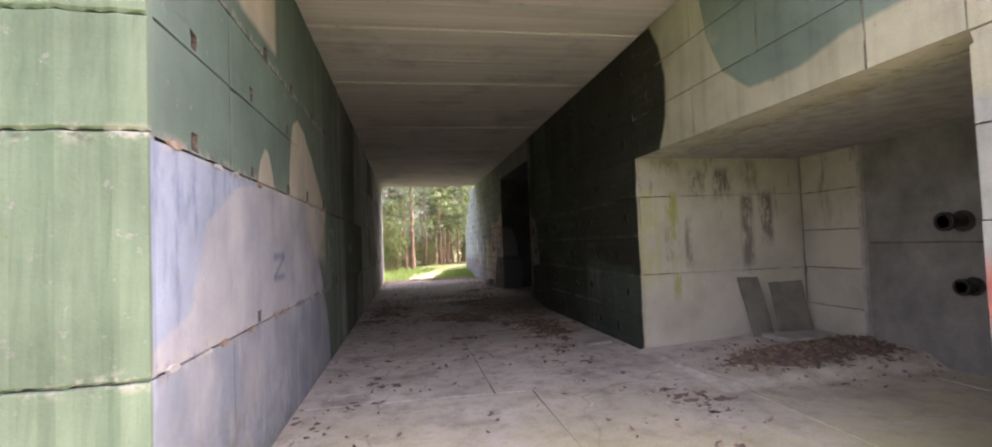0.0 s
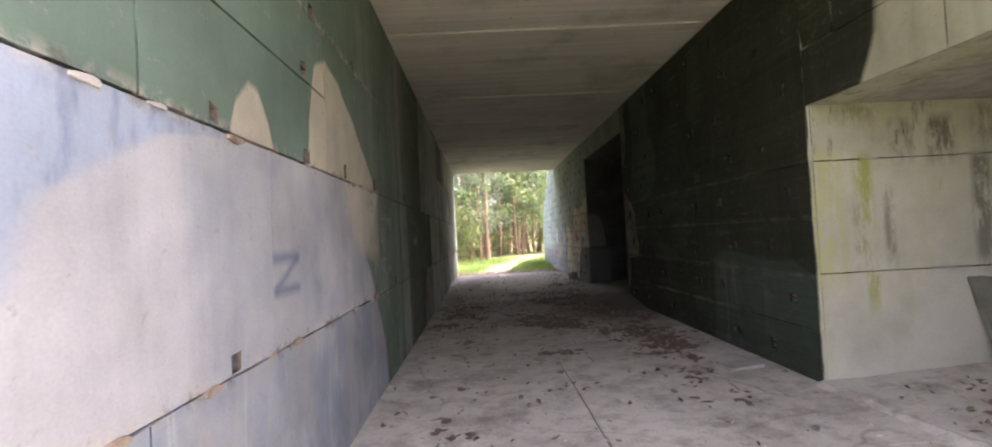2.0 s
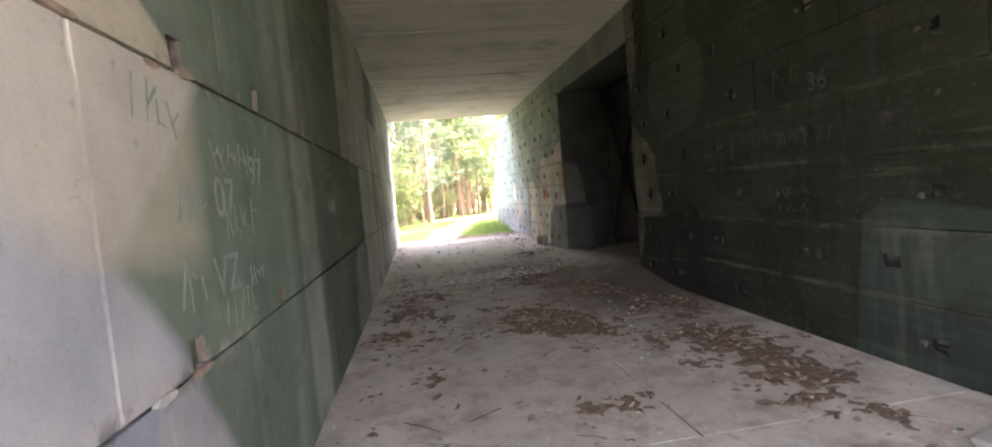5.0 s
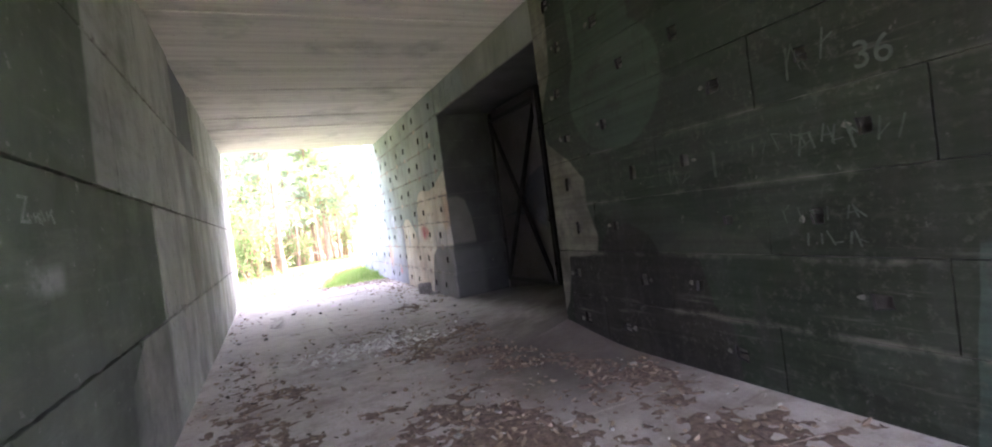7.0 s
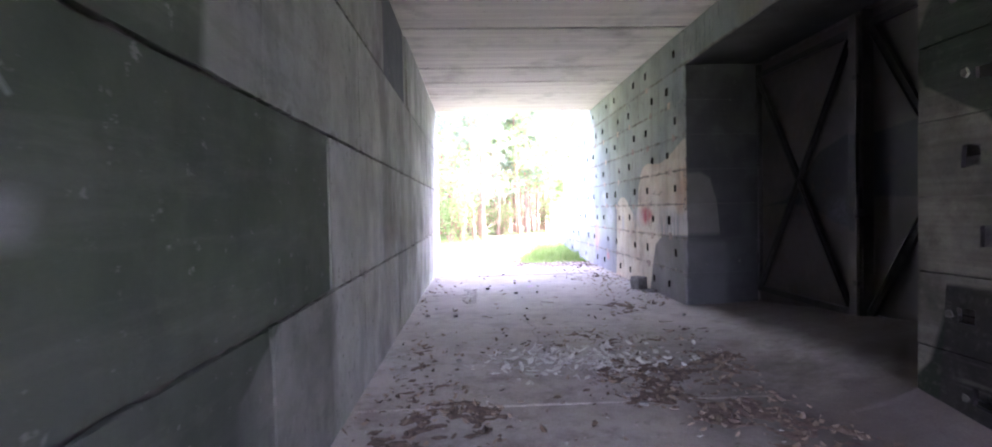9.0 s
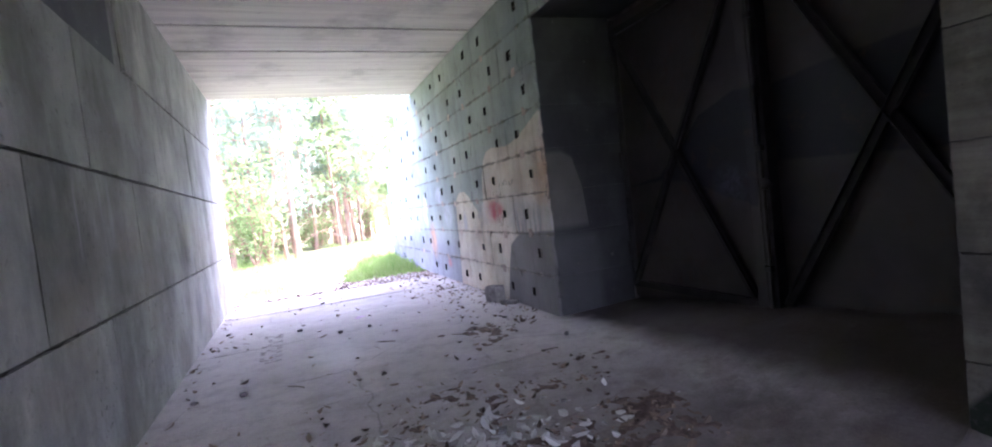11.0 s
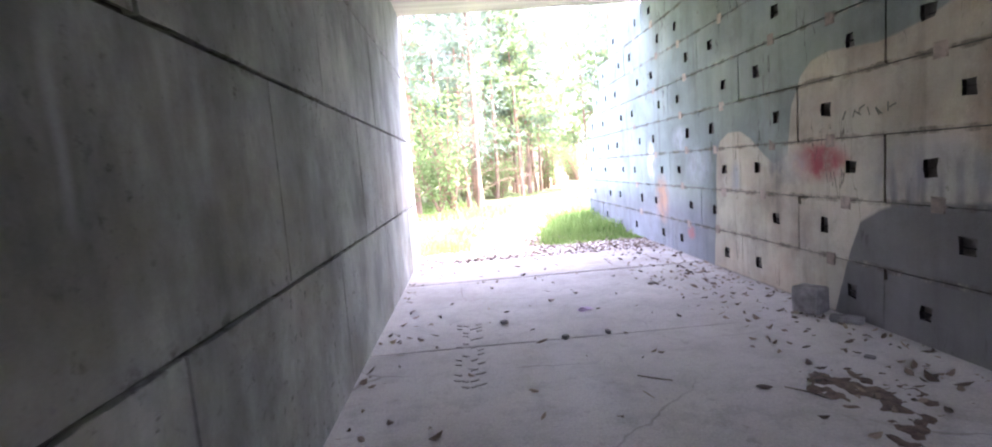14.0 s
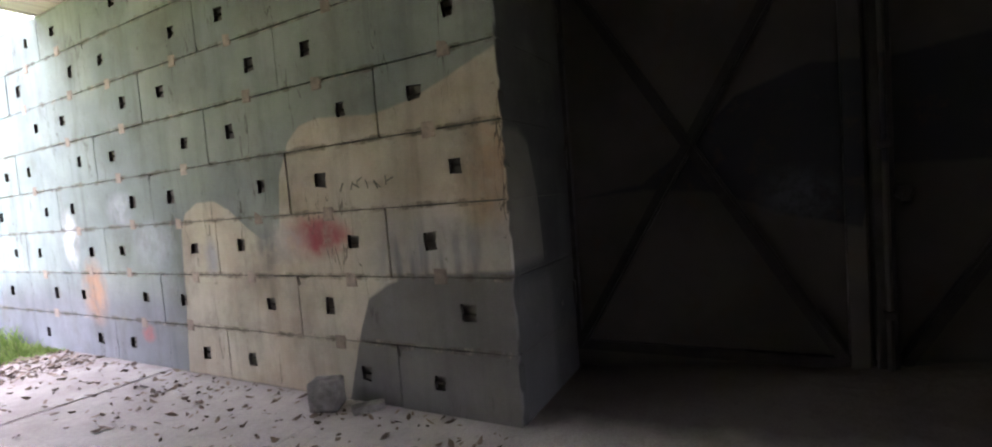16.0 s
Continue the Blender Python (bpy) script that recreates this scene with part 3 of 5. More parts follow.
def mat_gate():
    k = Nodes("gate_steel")
    x, y, z = k.xyz(0.05, 1 / UNIT)
    c = k.mix(k.step(k.noise(1.1, 4, 0.6), 0.38, 0.62), (0.078, 0.071, 0.062), (0.052, 0.048, 0.044))
    # dark blue camouflage bands
    top = k.curve(y, [(12.8, 2.5), (13.5, 2.42), (14.3, 2.36), (15.02, 2.3), (15.3, 2.35), (15.8, 2.2), (16.1, 1.9), (16.5, 1.6), (17.1, 1.5)])
    low = k.curve(y, [(12.8, 1.6), (13.6, 1.55), (15.0, 1.62), (15.06, 1.2), (15.5, 1.3), (16.0, 1.5), (16.5, 1.55), (17.1, 1.5)])
    c = k.mix(k.mul(k.less(z, top, 0.015), k.less(low, z, 0.015)), c, (0.020, 0.023, 0.028))
    c = k.mix(k.mul(k.step(k.noise(5, 6, 0.7), 0.55, 0.68), 0.5), c, (0.075, 0.045, 0.03))
    dy, dz = k.math('DIVIDE', k.math('SUBTRACT', y, 15.42), 0.26), k.math('DIVIDE', k.math('SUBTRACT', z, 1.42), 0.22)
    spot = k.less(k.math('SQRT', k.math('ADD', k.mul(dy, dy), k.mul(dz, dz))), 0.8, 0.4)
    c = k.mix(k.mul(spot, k.step(k.noise(4, 5, 0.7), 0.42, 0.58), 0.8), c, (0.085, 0.095, 0.11))
    rough = k.math('MULTIPLY_ADD', k.noise(8, 3, 0.6), 0.35, 0.4)
    return k.done(c, rough, k.noise(20, 4, 0.6), 0.2, 0.006)


M_LEFT, M_RIGHT, M_CEIL, M_FLOOR, M_GATE = mat_left(), mat_right(), mat_ceiling(), mat_floor(), mat_gate()
M_MORTAR = mat_plain("mortar", (0.16, 0.15, 0.13), (0.07, 0.065, 0.058), 6)
# pocket insides coloured near black, standing in for the shade within them
M_HOLE = mat_plain("pocket_shade", (0.030, 0.026, 0.023), (0.014, 0.012, 0.011), 9)
M_CHIP = mat_plain("bare_chip", (0.17, 0.16, 0.135), (0.085, 0.08, 0.068), 10)
M_RUST = mat_plain("rusty_pocket", (0.20, 0.165, 0.14), (0.08, 0.066, 0.058), 12)
M_ROOF = mat_plain("roof_soil", (0.12, 0.10, 0.06), (0.08, 0.09, 0.04), 3)
M_BRACE = mat_plain("brace_steel", (0.045, 0.04, 0.038), (0.025, 0.023, 0.022), 8, 0.2, 0.55)
M_RUBBLE = mat_plain("rubble_concrete", (0.30, 0.29, 0.27), (0.15, 0.14, 0.13), 9, 0.5)
M_SLAB = mat_plain("slab_concrete", (0.42, 0.41, 0.38), (0.30, 0.29, 0.26), 5, 0.4)
M_DIRT = mat_plain("leaf_mould", (0.225, 0.165, 0.13), (0.105, 0.076, 0.06), 14, 0.7)


def mat_leaf(name, a, b, rough=0.7, through=0.0):
    k = Nodes(name)
    r = k.t.nodes.new("ShaderNodeNewGeometry").outputs["Random Per Island"]
    c = k.mix(r, a, b)
    c = k.mix(k.mul(k.noise(0.6, 2, 0.5), 0.5), c, k.mix(1.0, c, (0.6, 0.65, 0.5), 'MULTIPLY'))
    if through:
        k.b.inputs["Transmission Weight"].default_value = 0.0
        tr = k.t.nodes.new("ShaderNodeBsdfTranslucent")
        k.t.links.new(c, tr.inputs["Color"])
        mx = k.t.nodes.new("ShaderNodeMixShader")
        mx.inputs[0].default_value = through
        k.t.links.new(k.b.outputs[0], mx.inputs[1])
        k.t.links.new(tr.outputs[0], mx.inputs[2])
        k.t.links.new(mx.outputs[0], k.t.nodes["Material Output"].inputs["Surface"])
    return k.done(c, rough)


M_DRY = mat_leaf("dry_leaves", (0.33, 0.25, 0.19), (0.065, 0.045, 0.034))
M_PRINT = mat_plain("dried_mud", (0.47, 0.435, 0.40), (0.38, 0.35, 0.315), 9, 0.4)
M_PALE = mat_leaf("bleached_scraps", (0.75, 0.74, 0.72), (0.42, 0.40, 0.37), 0.6)
M_NEEDLE = mat_leaf("pine_needles", (0.13, 0.185, 0.12), (0.21, 0.255, 0.17), 0.6, 0.55)
M_BIRCH = mat_leaf("broad_leaves", (0.16, 0.235, 0.085), (0.26, 0.32, 0.135), 0.6, 0.55)
M_GRASS = mat_leaf("grass_blades", (0.15, 0.25, 0.055), (0.29, 0.37, 0.12), 0.6, 0.35)
M_BARK = mat_plain("pine_bark", (0.36, 0.215, 0.145), (0.17, 0.12, 0.09), 6, 0.8, 0.9, (1, 1, 0.3))
M_TWIG = mat_plain("bare_sticks", (0.24, 0.20, 0.16), (0.12, 0.09, 0.07), 9, 0.3)


def mat_ground():
    k = Nodes("ground_soil")
    x, y, z = k.xyz(0.8)
    c = k.mix(k.step(k.noise(0.5, 6, 0.65), 0.4, 0.62), (0.13, 0.17, 0.05), (0.10, 0.13, 0.04))
    mid = k.curve(y, [(26, 0.9), (29, 1.2), (33, 2.2), (38, 3.6), (46, 6.0), (60, 12.0)])
    off = k.math('ABSOLUTE', k.math('SUBTRACT', x, mid))
    track = k.mul(k.less(off, 0.85, 0.4), k.less(25, y, 0.5), k.less(y, 60, 5), k.step(k.noise(1.6, 5, 0.6), 0.26, 0.46))
    c = k.mix(track, c, k.mix(k.step(k.noise(2.5, 5, 0.65), 0.4, 0.62), (0.31, 0.275, 0.20), (0.19, 0.19, 0.10)))
    c = k.mix(k.mul(k.less(38, y, 4), 0.5), c, (0.14, 0.12, 0.06))
    duff = k.mul(k.less(y, 28.6, 0.9), k.less(20, y, 0.5), k.step(k.noise(2.2, 6, 0.7), 0.25, 0.55))
    c = k.mix(duff, c, k.mix(k.step(k.noise(6, 5, 0.7), 0.4, 0.6), (0.12, 0.085, 0.055), (0.065, 0.05, 0.032)))
    return k.done(c, 0.95, k.noise(9, 5, 0.6), 0.6, 0.03)


M_GROUND = mat_ground()


# ---- mesh helpers ----
def mesh_of(name, bm, *mats):
    bmesh.ops.recalc_face_normals(bm, faces=bm.faces)
    me = bpy.data.meshes.new(name)
    bm.to_mesh(me)
    bm.free()
    for m in mats:
        me.materials.append(m)
    return me


def part(name, bm, material, parent, label=""):
    mats = material if isinstance(material, tuple) else (material,)
    ob = new(name, mesh_of(name, bm, *mats))
    ob.parent = parent
    if label:
        tagged(ob, label)
    return ob


def base(name, x=0.0, y=0.0, z=0.0):
    ob = new(name)
    ob.empty_display_size = 0.2
    ob.location = (x, y, z)
    return ob


def box_into(bm, x0, x1, y0, y1, z0, z1, bevel=0.0):
    r = bmesh.ops.create_cube(bm, size=1.0, matrix=Matrix.Translation(((x0 + x1) / 2, (y0 + y1) / 2, (z0 + z1) / 2)) @ Matrix.Diagonal((x1 - x0, y1 - y0, z1 - z0, 1)))
    if bevel:
        edges = {e for v in r['verts'] for e in v.link_edges}
        bmesh.ops.bevel(bm, geom=list(edges), offset=bevel, segments=2, affect='EDGES', profile=0.5)
    return bm


def box(*a, **k):
    return box_into(bmesh.new(), *a, **k)


def bar_into(bm, a, b, w, h, side=(1, 0, 0)):
    """A rolled bar of section w by h from a to b, h along side."""
    a, b = Vector(a), Vector(b)
    along = (b - a).normalized()
    s = Vector(side)
    across = along.cross(s).normalized()
    vs = []
    for p in (a, b):
        for i, j in ((-1, -1), (1, -1), (1, 1), (-1, 1)):
            vs.append(bm.verts.new(p + across * (w / 2 * i) + s * (h / 2 * j)))
    for q in ((0, 1, 2, 3), (7, 6, 5, 4), (0, 4, 5, 1), (1, 5, 6, 2), (2, 6, 7, 3), (3, 7, 4, 0)):
        bm.faces.new([vs[i] for i in q])
    return bm


def tube_into(bm, points, radii, sides=8):
    rings = []
    for i, (p, r) in enumerate(zip(points, radii)):
        p = Vector(p)
        d = (Vector(points[min(i + 1, len(points) - 1)]) - Vector(points[max(i - 1, 0)])).normalized()
        u = d.orthogonal().normalized()
        w = d.cross(u)
        rings.append([bm.verts.new(p + (u * math.cos(a) + w * math.sin(a)) * r) for a in (2 * math.pi * j / sides for j in range(sides))])
    for a, b in zip(rings, rings[1:]):
        for j in range(sides):
            bm.faces.new((a[j], a[(j + 1) % sides], b[(j + 1) % sides], b[j]))
    bm.faces.new(rings[0][::-1])
    bm.faces.new(rings[-1])
    return bm


rng = random.Random(7)


def block(length, height, depth, holes=(), bevel=0.012, chip=0.35, hole_depth=0.13, step=0.4, broken=1.0):
    """A cast block seen from its face: u along, v up, face at w = 0; holes are pockets (u0, u1, v0, v1)."""
    bm = bmesh.new()
    us = {0.0, bevel, length - bevel, length}
    vs = {0.0, bevel, height - bevel, height}
    for u0, u1, v0, v1 in holes:
        us |= {u0, u1}
        vs |= {v0, v1}
    n = max(1, int(length / step))
    for i in range(1, n):
        u = length * i / n
        if all(abs(u - q) > 0.05 for q in us):
            us.add(u)
    for i in range(1, 6):
        v = height * i / 6
        if step < 0.3 and all(abs(v - q) > 0.04 for q in vs):
            vs.add(v)
    us, vs = sorted(us), sorted(vs)
    grid = {}
    corner = rng.choice([(0, 0), (0, 1), (1, 0), (1, 1)]) if rng.random() < chip else None
    for i, u in enumerate(us):
        for j, v in enumerate(vs):
            rim = i in (0, len(us) - 1) or j in (0, len(vs) - 1)
            uu, vv, ww = u, v, rng.uniform(-0.0015, 0.0015)
            if rim:
                ww = -bevel * rng.uniform(0.7, 1.3)
                if 0 < i < len(us) - 1:
                    vv += (1 if j == 0 else -1) * 0.016 * rng.random() ** 2.5 * broken
                if 0 < j < len(vs) - 1:
                    uu += (1 if i == 0 else -1) * 0.02 * rng.random() ** 1.5 * broken ** 1.5
            grid[i, j] = bm.verts.new((uu, vv, ww))
    for u0, u1, v0, v1 in holes:
        for i, u in enumerate(us):
            for j, v in enumerate(vs):
                if u in (u0, u1) and v in (v0, v1):
                    grid[i, j].co += Vector((rng.uniform(-.014, .014), rng.uniform(-.014, .014), -0.003))
    if corner:
        ci, cj = corner[0] * (len(us) - 1), corner[1] * (len(vs) - 1)
        si, sj = (1, -1)[corner[0]], (1, -1)[corner[1]]
        a, b = rng.uniform(0.02, 0.06) * broken, rng.uniform(0.02, 0.05) * broken
        grid[ci, cj].co += Vector((si * a, sj * b, -0.015))
        grid[ci + si, cj + sj].co += Vector((si * a * 0.8, sj * b * 0.8, -0.004))
    for i in range(len(us) - 1):
        for j in range(len(vs) - 1):
            q = [grid[i, j], grid[i + 1, j], grid[i + 1, j + 1], grid[i, j + 1]]
            cu, cv = (us[i] + us[i + 1]) / 2, (vs[j] + vs[j + 1]) / 2
            if any(u0 < cu < u1 and v0 < cv < v1 for u0, u1, v0, v1 in holes):
                d = [bm.verts.new(p.co + Vector((rng.uniform(-.006, .006), rng.uniform(-.006, .006), -hole_depth))) for p in q]
                for a in range(4):
                    bm.faces.new((q[a], q[(a + 1) % 4], d[(a + 1) % 4], d[a])).material_index = 1
                bm.faces.new(d).material_index = 1
            else:
                bm.faces.new(q)
    ni, nj = len(us) - 1, len(vs) - 1
    ring = [(i, 0) for i in range(ni)] + [(ni, j) for j in range(nj)] + [(i, nj) for i in range(ni, 0, -1)] + [(0, j) for j in range(nj, 0, -1)]
    loop = [grid[q] for q in ring]
    loops = [loop]
    if depth > 1.0:
        loops.append([bm.verts.new((us[i] + rng.uniform(-.004, .004), vs[j], -rng.uniform(0.05, 0.12))) for i, j in ring])
    loops.append([bm.verts.new((us[i], vs[j], -depth)) for i, j in ring])
    for near, far in zip(loops, loops[1:]):
        for a in range(len(near)):
            b = (a + 1) % len(near)
            bm.faces.new((near[a], near[b], far[b], far[a]))
    back = loops[-1]
    bm.faces.new(back)
    return bm


def place_block(name, bm, mats, parent, m):
    bm.transform(m)
    return part(name, bm, mats, parent)


RIGHT_FACE = Matrix(((0, 0, -1, XR), (1, 0, 0, 0), (0, 1, 0, 0), (0, 0, 0, 1)))
LEFT_FACE = Matrix(((0, 0, 1, XL), (1, 0, 0, 0), (0, 1, 0, 0), (0, 0, 0, 1)))


def structure(name, bm, mats, label, category):
    mats = mats if isinstance(mats, tuple) else (mats,)
    return tagged(new(name, mesh_of(name, bm, *mats)), label, category, kind="structure")


# ---- ground, floor, roof ----
def ground_sheet():
    bm = bmesh.new()
    xs = [-1500, -400, -120, -60] + [-40 + 2 * i for i in range(41)] + [60, 120, 400, 1500]
    ys = [-1500, -400, -120, -40] + [-20 + 2 * i for i in range(61)] + [120, 200, 400, 1500]
    def high(x, y):
        if -8 < x < 9 and -3 < y < 30:
            return -0.06
        return -0.06 + 0.22 * (noise.noise(Vector((x * 0.12, y * 0.12, 0))) + 0.3) * min(1, max(0, (y - 28) / 10 if y > 28 else (abs(x) - 8) / 8))
    v = [[bm.verts.new((x, y, high(x, y))) for x in xs] for y in ys]
    for j in range(len(ys) - 1):
        for i in range(len(xs) - 1):
            bm.faces.new((v[j][i], v[j][i + 1], v[j + 1][i + 1], v[j + 1][i]))
    return bm


structure("ground", ground_sheet(), M_GROUND, "grassy woodland ground with a pale dirt track", "ground")

floor = structure("floor", box(-1.7, 8.3, -6.0, 26.9, -0.4, -0.012), M_MORTAR, "stained grey concrete slab floor", "floor")


def floor_slab(x0, x1, y0, y1):
    bm = bmesh.new()
    nx, ny = 5, 4
    lift, tx, ty = rng.uniform(-0.003, 0.003), rng.uniform(-.001, .001), rng.uniform(-.001, .001)
    b = 0.012
    px = [x0, x0 + b] + [x0 + (x1 - x0) * i / nx for i in range(1, nx)] + [x1 - b, x1]
    py = [y0, y0 + b] + [y0 + (y1 - y0) * i / ny for i in range(1, ny)] + [y1 - b, y1]
    v = []
    for j, y in enumerate(py):
        row = []
        for i, x in enumerate(px):
            rim = i in (0, len(px) - 1) or j in (0, len(py) - 1)
            wob = rng.uniform(-0.008, 0.008) if rim else 0
            row.append(bm.verts.new((x + (wob if 0 < j < len(py) - 1 else 0), y + (wob if 0 < i < len(px) - 1 else 0), (-0.011 if rim else lift + tx * (x - x0) + ty * (y - y0)))))
        v.append(row)
    for j in range(len(py) - 1):
        for i in range(len(px) - 1):
            bm.faces.new((v[j][i], v[j][i + 1], v[j + 1][i + 1], v[j + 1][i]))
    return bm


y = -6.0
row = 0
while y < 26.8:
    y2 = min(y + 3.0, 26.9)
    cuts = [-1.69, 1.3 + (0.35 if row % 2 else -0.1), 3.9] if 2 < y < 12 else [-1.69, 3.9]
    if BAY0 - 0.2 < y < BAY1:
        cuts += [6.2, 8.2]
    for a, b in zip(cuts, cuts[1:]):
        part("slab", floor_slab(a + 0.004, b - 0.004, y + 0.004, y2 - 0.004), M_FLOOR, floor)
    y, row = y2, row + 1


def ceiling_mesh():
    """Precast slabs side by side across the passage, each a little higher or lower."""
    bm = bmesh.new()
    y = 18.0 - 1.2 * 13
    while y < Y_OUT - 0.1:
        y0, y1 = max(y, Y_IN), min(y + 1.2, Y_OUT)
        if y1 > y0:
            dz = rng.uniform(-0.009, 0.012)
            box_into(bm, XL - 0.5, XR + 0.45, y0 + 0.014, y1 - 0.014, Z_CEIL + dz, Z_CEIL + 0.3 + dz, 0.006)
        y += 1.2
    return bm


structure("ceiling", ceiling_mesh(), M_CEIL, "board-marked precast concrete ceiling slabs", "ceiling")
structure("roof", box(-1.6, 8.4, Y_IN + 0.05, Y_OUT - 0.05, Z_CEIL + 0.3, Z_CEIL + 0.9), M_ROOF, "earth cover on the concrete roof", "roof")
structure("bank_left", box(-9, -1.62, Y_IN + 1.2, Y_OUT - 0.6, -0.1, Z_CEIL + 0.5, bevel=0.4), M_ROOF, "earth bank heaped against the shelter", "bank")
structure("bank_right", box(8.35, 15, 1.6, Y_OUT - 0.6, -0.1, Z_CEIL + 0.5, bevel=0.4), M_ROOF, "earth bank heaped against the shelter", "bank")

# ---- bay and gate recess ----
def bay_ceiling():
    bm = bmesh.new()
    x0, x1 = XR + 0.55, BAY_X + 0.1
    lo = [(x0, BAY0 - 0.1, BAY_TOP + 0.01), (x0, BAY1 + 0.1, BAY_TOP + 0.01), (x1, BAY1 + 0.1, 2.95), (x1, BAY0 - 0.1, 2.95)]
    a = [bm.verts.new(p) for p in lo]
    b = [bm.verts.new((p[0], p[1], 3.4)) for p in lo]
    bm.faces.new(a)
    bm.faces.new(b)
    for i in range(4):
        bm.faces.new((a[i], a[(i + 1) % 4], b[(i + 1) % 4], b[i]))
    return bm


structure("ceiling_bay", bay_ceiling(), M_SLAB, "pale concrete ceiling of the side bay", "ceiling")
bay_back = structure("wall_bay_back", box(BAY_X + 0.05, BAY_X + 0.5, BAY0 - 0.4, BAY1 + 0.4, -0.1, 3.5), M_MORTAR, "bare dark concrete back wall of the side bay", "wall")
BACK_FACE = Matrix(((0, 0, -1, BAY_X), (1, 0, 0, 0), (0, 1, 0, 0), (0, 0, 0, 1)))
for z0, z1 in ((-0.02, 1.55), (1.55, 3.12)):
    place_block("panel", block(BAY_PANEL - 0.07 - BAY0 + 0.2, z1 - z0 - 0.01, 0.1, (), 0.008, 0.3, 0.1, 0.2, 1.0), (M_RIGHT, M_HOLE), bay_back, Matrix.Translation((0.02, BAY0 - 0.2, z0)) @ BACK_FACE)
place_block("edge_strip", block(0.065, 3.1, 0.1, (), 0.006, 0.8, 0.1, 0.1, 0.6), (M_SLAB, M_HOLE), bay_back, Matrix.Translation((-0.03, BAY_PANEL - 0.07, -0.02)) @ BACK_FACE)
for i, z0 in enumerate((-0.02, 0.585, 1.17, 1.76, 2.36)):
    top = (0.585, 1.17, 1.76, 2.36, 2.96)[i]
    place_block("block", block(BAY1 - BAY_PANEL, top - z0 - 0.008, 0.1, (), 0.006, 0.6, 0.1, 0.15, 1.6), (M_RIGHT, M_HOLE), bay_back, Matrix.Translation((rng.uniform(-.006, .006), BAY_PANEL, z0)) @ BACK_FACE)
bay_far = structure("wall_bay_far", box(XR + 0.3, BAY_X + 0.3, BAY1 + 0.06, BAY1 + 0.5, -0.1, 3.2), M_SLAB, "limewashed side wall of the bay with algae runs", "wall")
FAR_FACE = Matrix(((1, 0, 0, 0), (0, 0, -1, BAY1), (0, 1, 0, 0), (0, 0, 0, 1)))
for z0, z1 in ((-0.03, 1.165), (1.165, 2.37), (2.37, 3.12)):
    place_block("panel", block(BAY_X - XR - 0.07, z1 - z0 - 0.006, 0.2, (), 0.005, 0.6, 0.1, 0.2, 1.6), (M_RIGHT, M_HOLE), bay_far, Matrix.Translation((XR + 0.052, 0, z0)) @ FAR_FACE)


def bay_rise(x, y):
    """Height of the worn raised floor of the bay, which climbs to its back wall."""
    def ease(v):
        v = min(1, max(0, v))
        return v * v * (3 - 2 * v)
    wob = 0.12 * noise.noise(Vector((x * 1.3, y * 1.3, 4))) + 0.04 * noise.noise(Vector((x * 6, y * 6, 8)))
    rim = ease((x - 3.66 + wob) / 0.12) * ease((y - 5.15 - 0.25 * (x - 3.7) * 0.2 + wob) / 0.35)
    return rim * (0.055 + 0.12 * min(1, max(0, (x - 3.8) / 2.6)) + 0.012 * noise.noise(Vector((x * 3, y * 3, 2)))) - 0.008


def bay_floor_mesh():
    bm = bmesh.new()
    nx, ny = 60, 56
    v = [[bm.verts.new((3.45 + 3.23 * i / nx, 4.7 + 2.79 * j / ny, 0)) for i in range(nx + 1)] for j in range(ny + 1)]
    for r in v:
        for p in r:
            p.co.z = bay_rise(p.co.x, p.co.y)
    for a, b in zip(v, v[1:]):
        for i in range(nx):
            bm.faces.new((a[i], a[i + 1], b[i + 1], b[i]))
    return bm


structure("floor_bay", bay_floor_mesh(), M_FLOOR, "worn raised concrete floor of the side bay", "floor")
structure("wall_bay_near", box(XR + 0.6, BAY_X + 0.3, BAY0 - 0.5, BAY0, -0.1, 3.2), M_SLAB, "limewashed side wall of the bay", "wall")

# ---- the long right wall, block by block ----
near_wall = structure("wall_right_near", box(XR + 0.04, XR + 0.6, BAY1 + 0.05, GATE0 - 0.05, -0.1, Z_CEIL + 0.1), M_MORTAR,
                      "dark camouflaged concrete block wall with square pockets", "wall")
far_wall = structure("wall_right_far", box(XR + 0.04, XR + 0.5, GATE1 + 0.05, 28.3, -0.1, Z_CEIL - 0.1), M_MORTAR,
                     "camouflage painted block wall with square pockets and cream patch", "wall")
bay_lintel = structure("wall_right_lintel", box(XR + 0.04, XR + 0.5, BAY0 + 0.02, BAY1 - 0.02, BAY_TOP + 0.03, Z_CEIL + 0.1), M_MORTAR,
                       "cream and green painted block wall over the bay", "wall")
pier = structure("wall_right_pier", box(XR + 0.04, XR + 0.5, 1.5, BAY0 - 0.04, -0.1, Z_CEIL), M_MORTAR, "painted block pier beside the bay", "wall")


def pocket(u, v, broken=False):
    w, h = (rng.uniform(0.10, 0.15), rng.uniform(0.09, 0.13)) if broken else (rng.uniform(0.10, 0.15), rng.uniform(0.12, 0.155))
    u, v = u + rng.uniform(-0.03, 0.03), v + rng.uniform(-0.015, 0.015)
    return (u - w / 2, u + w / 2, v - h / 2, v + h / 2)


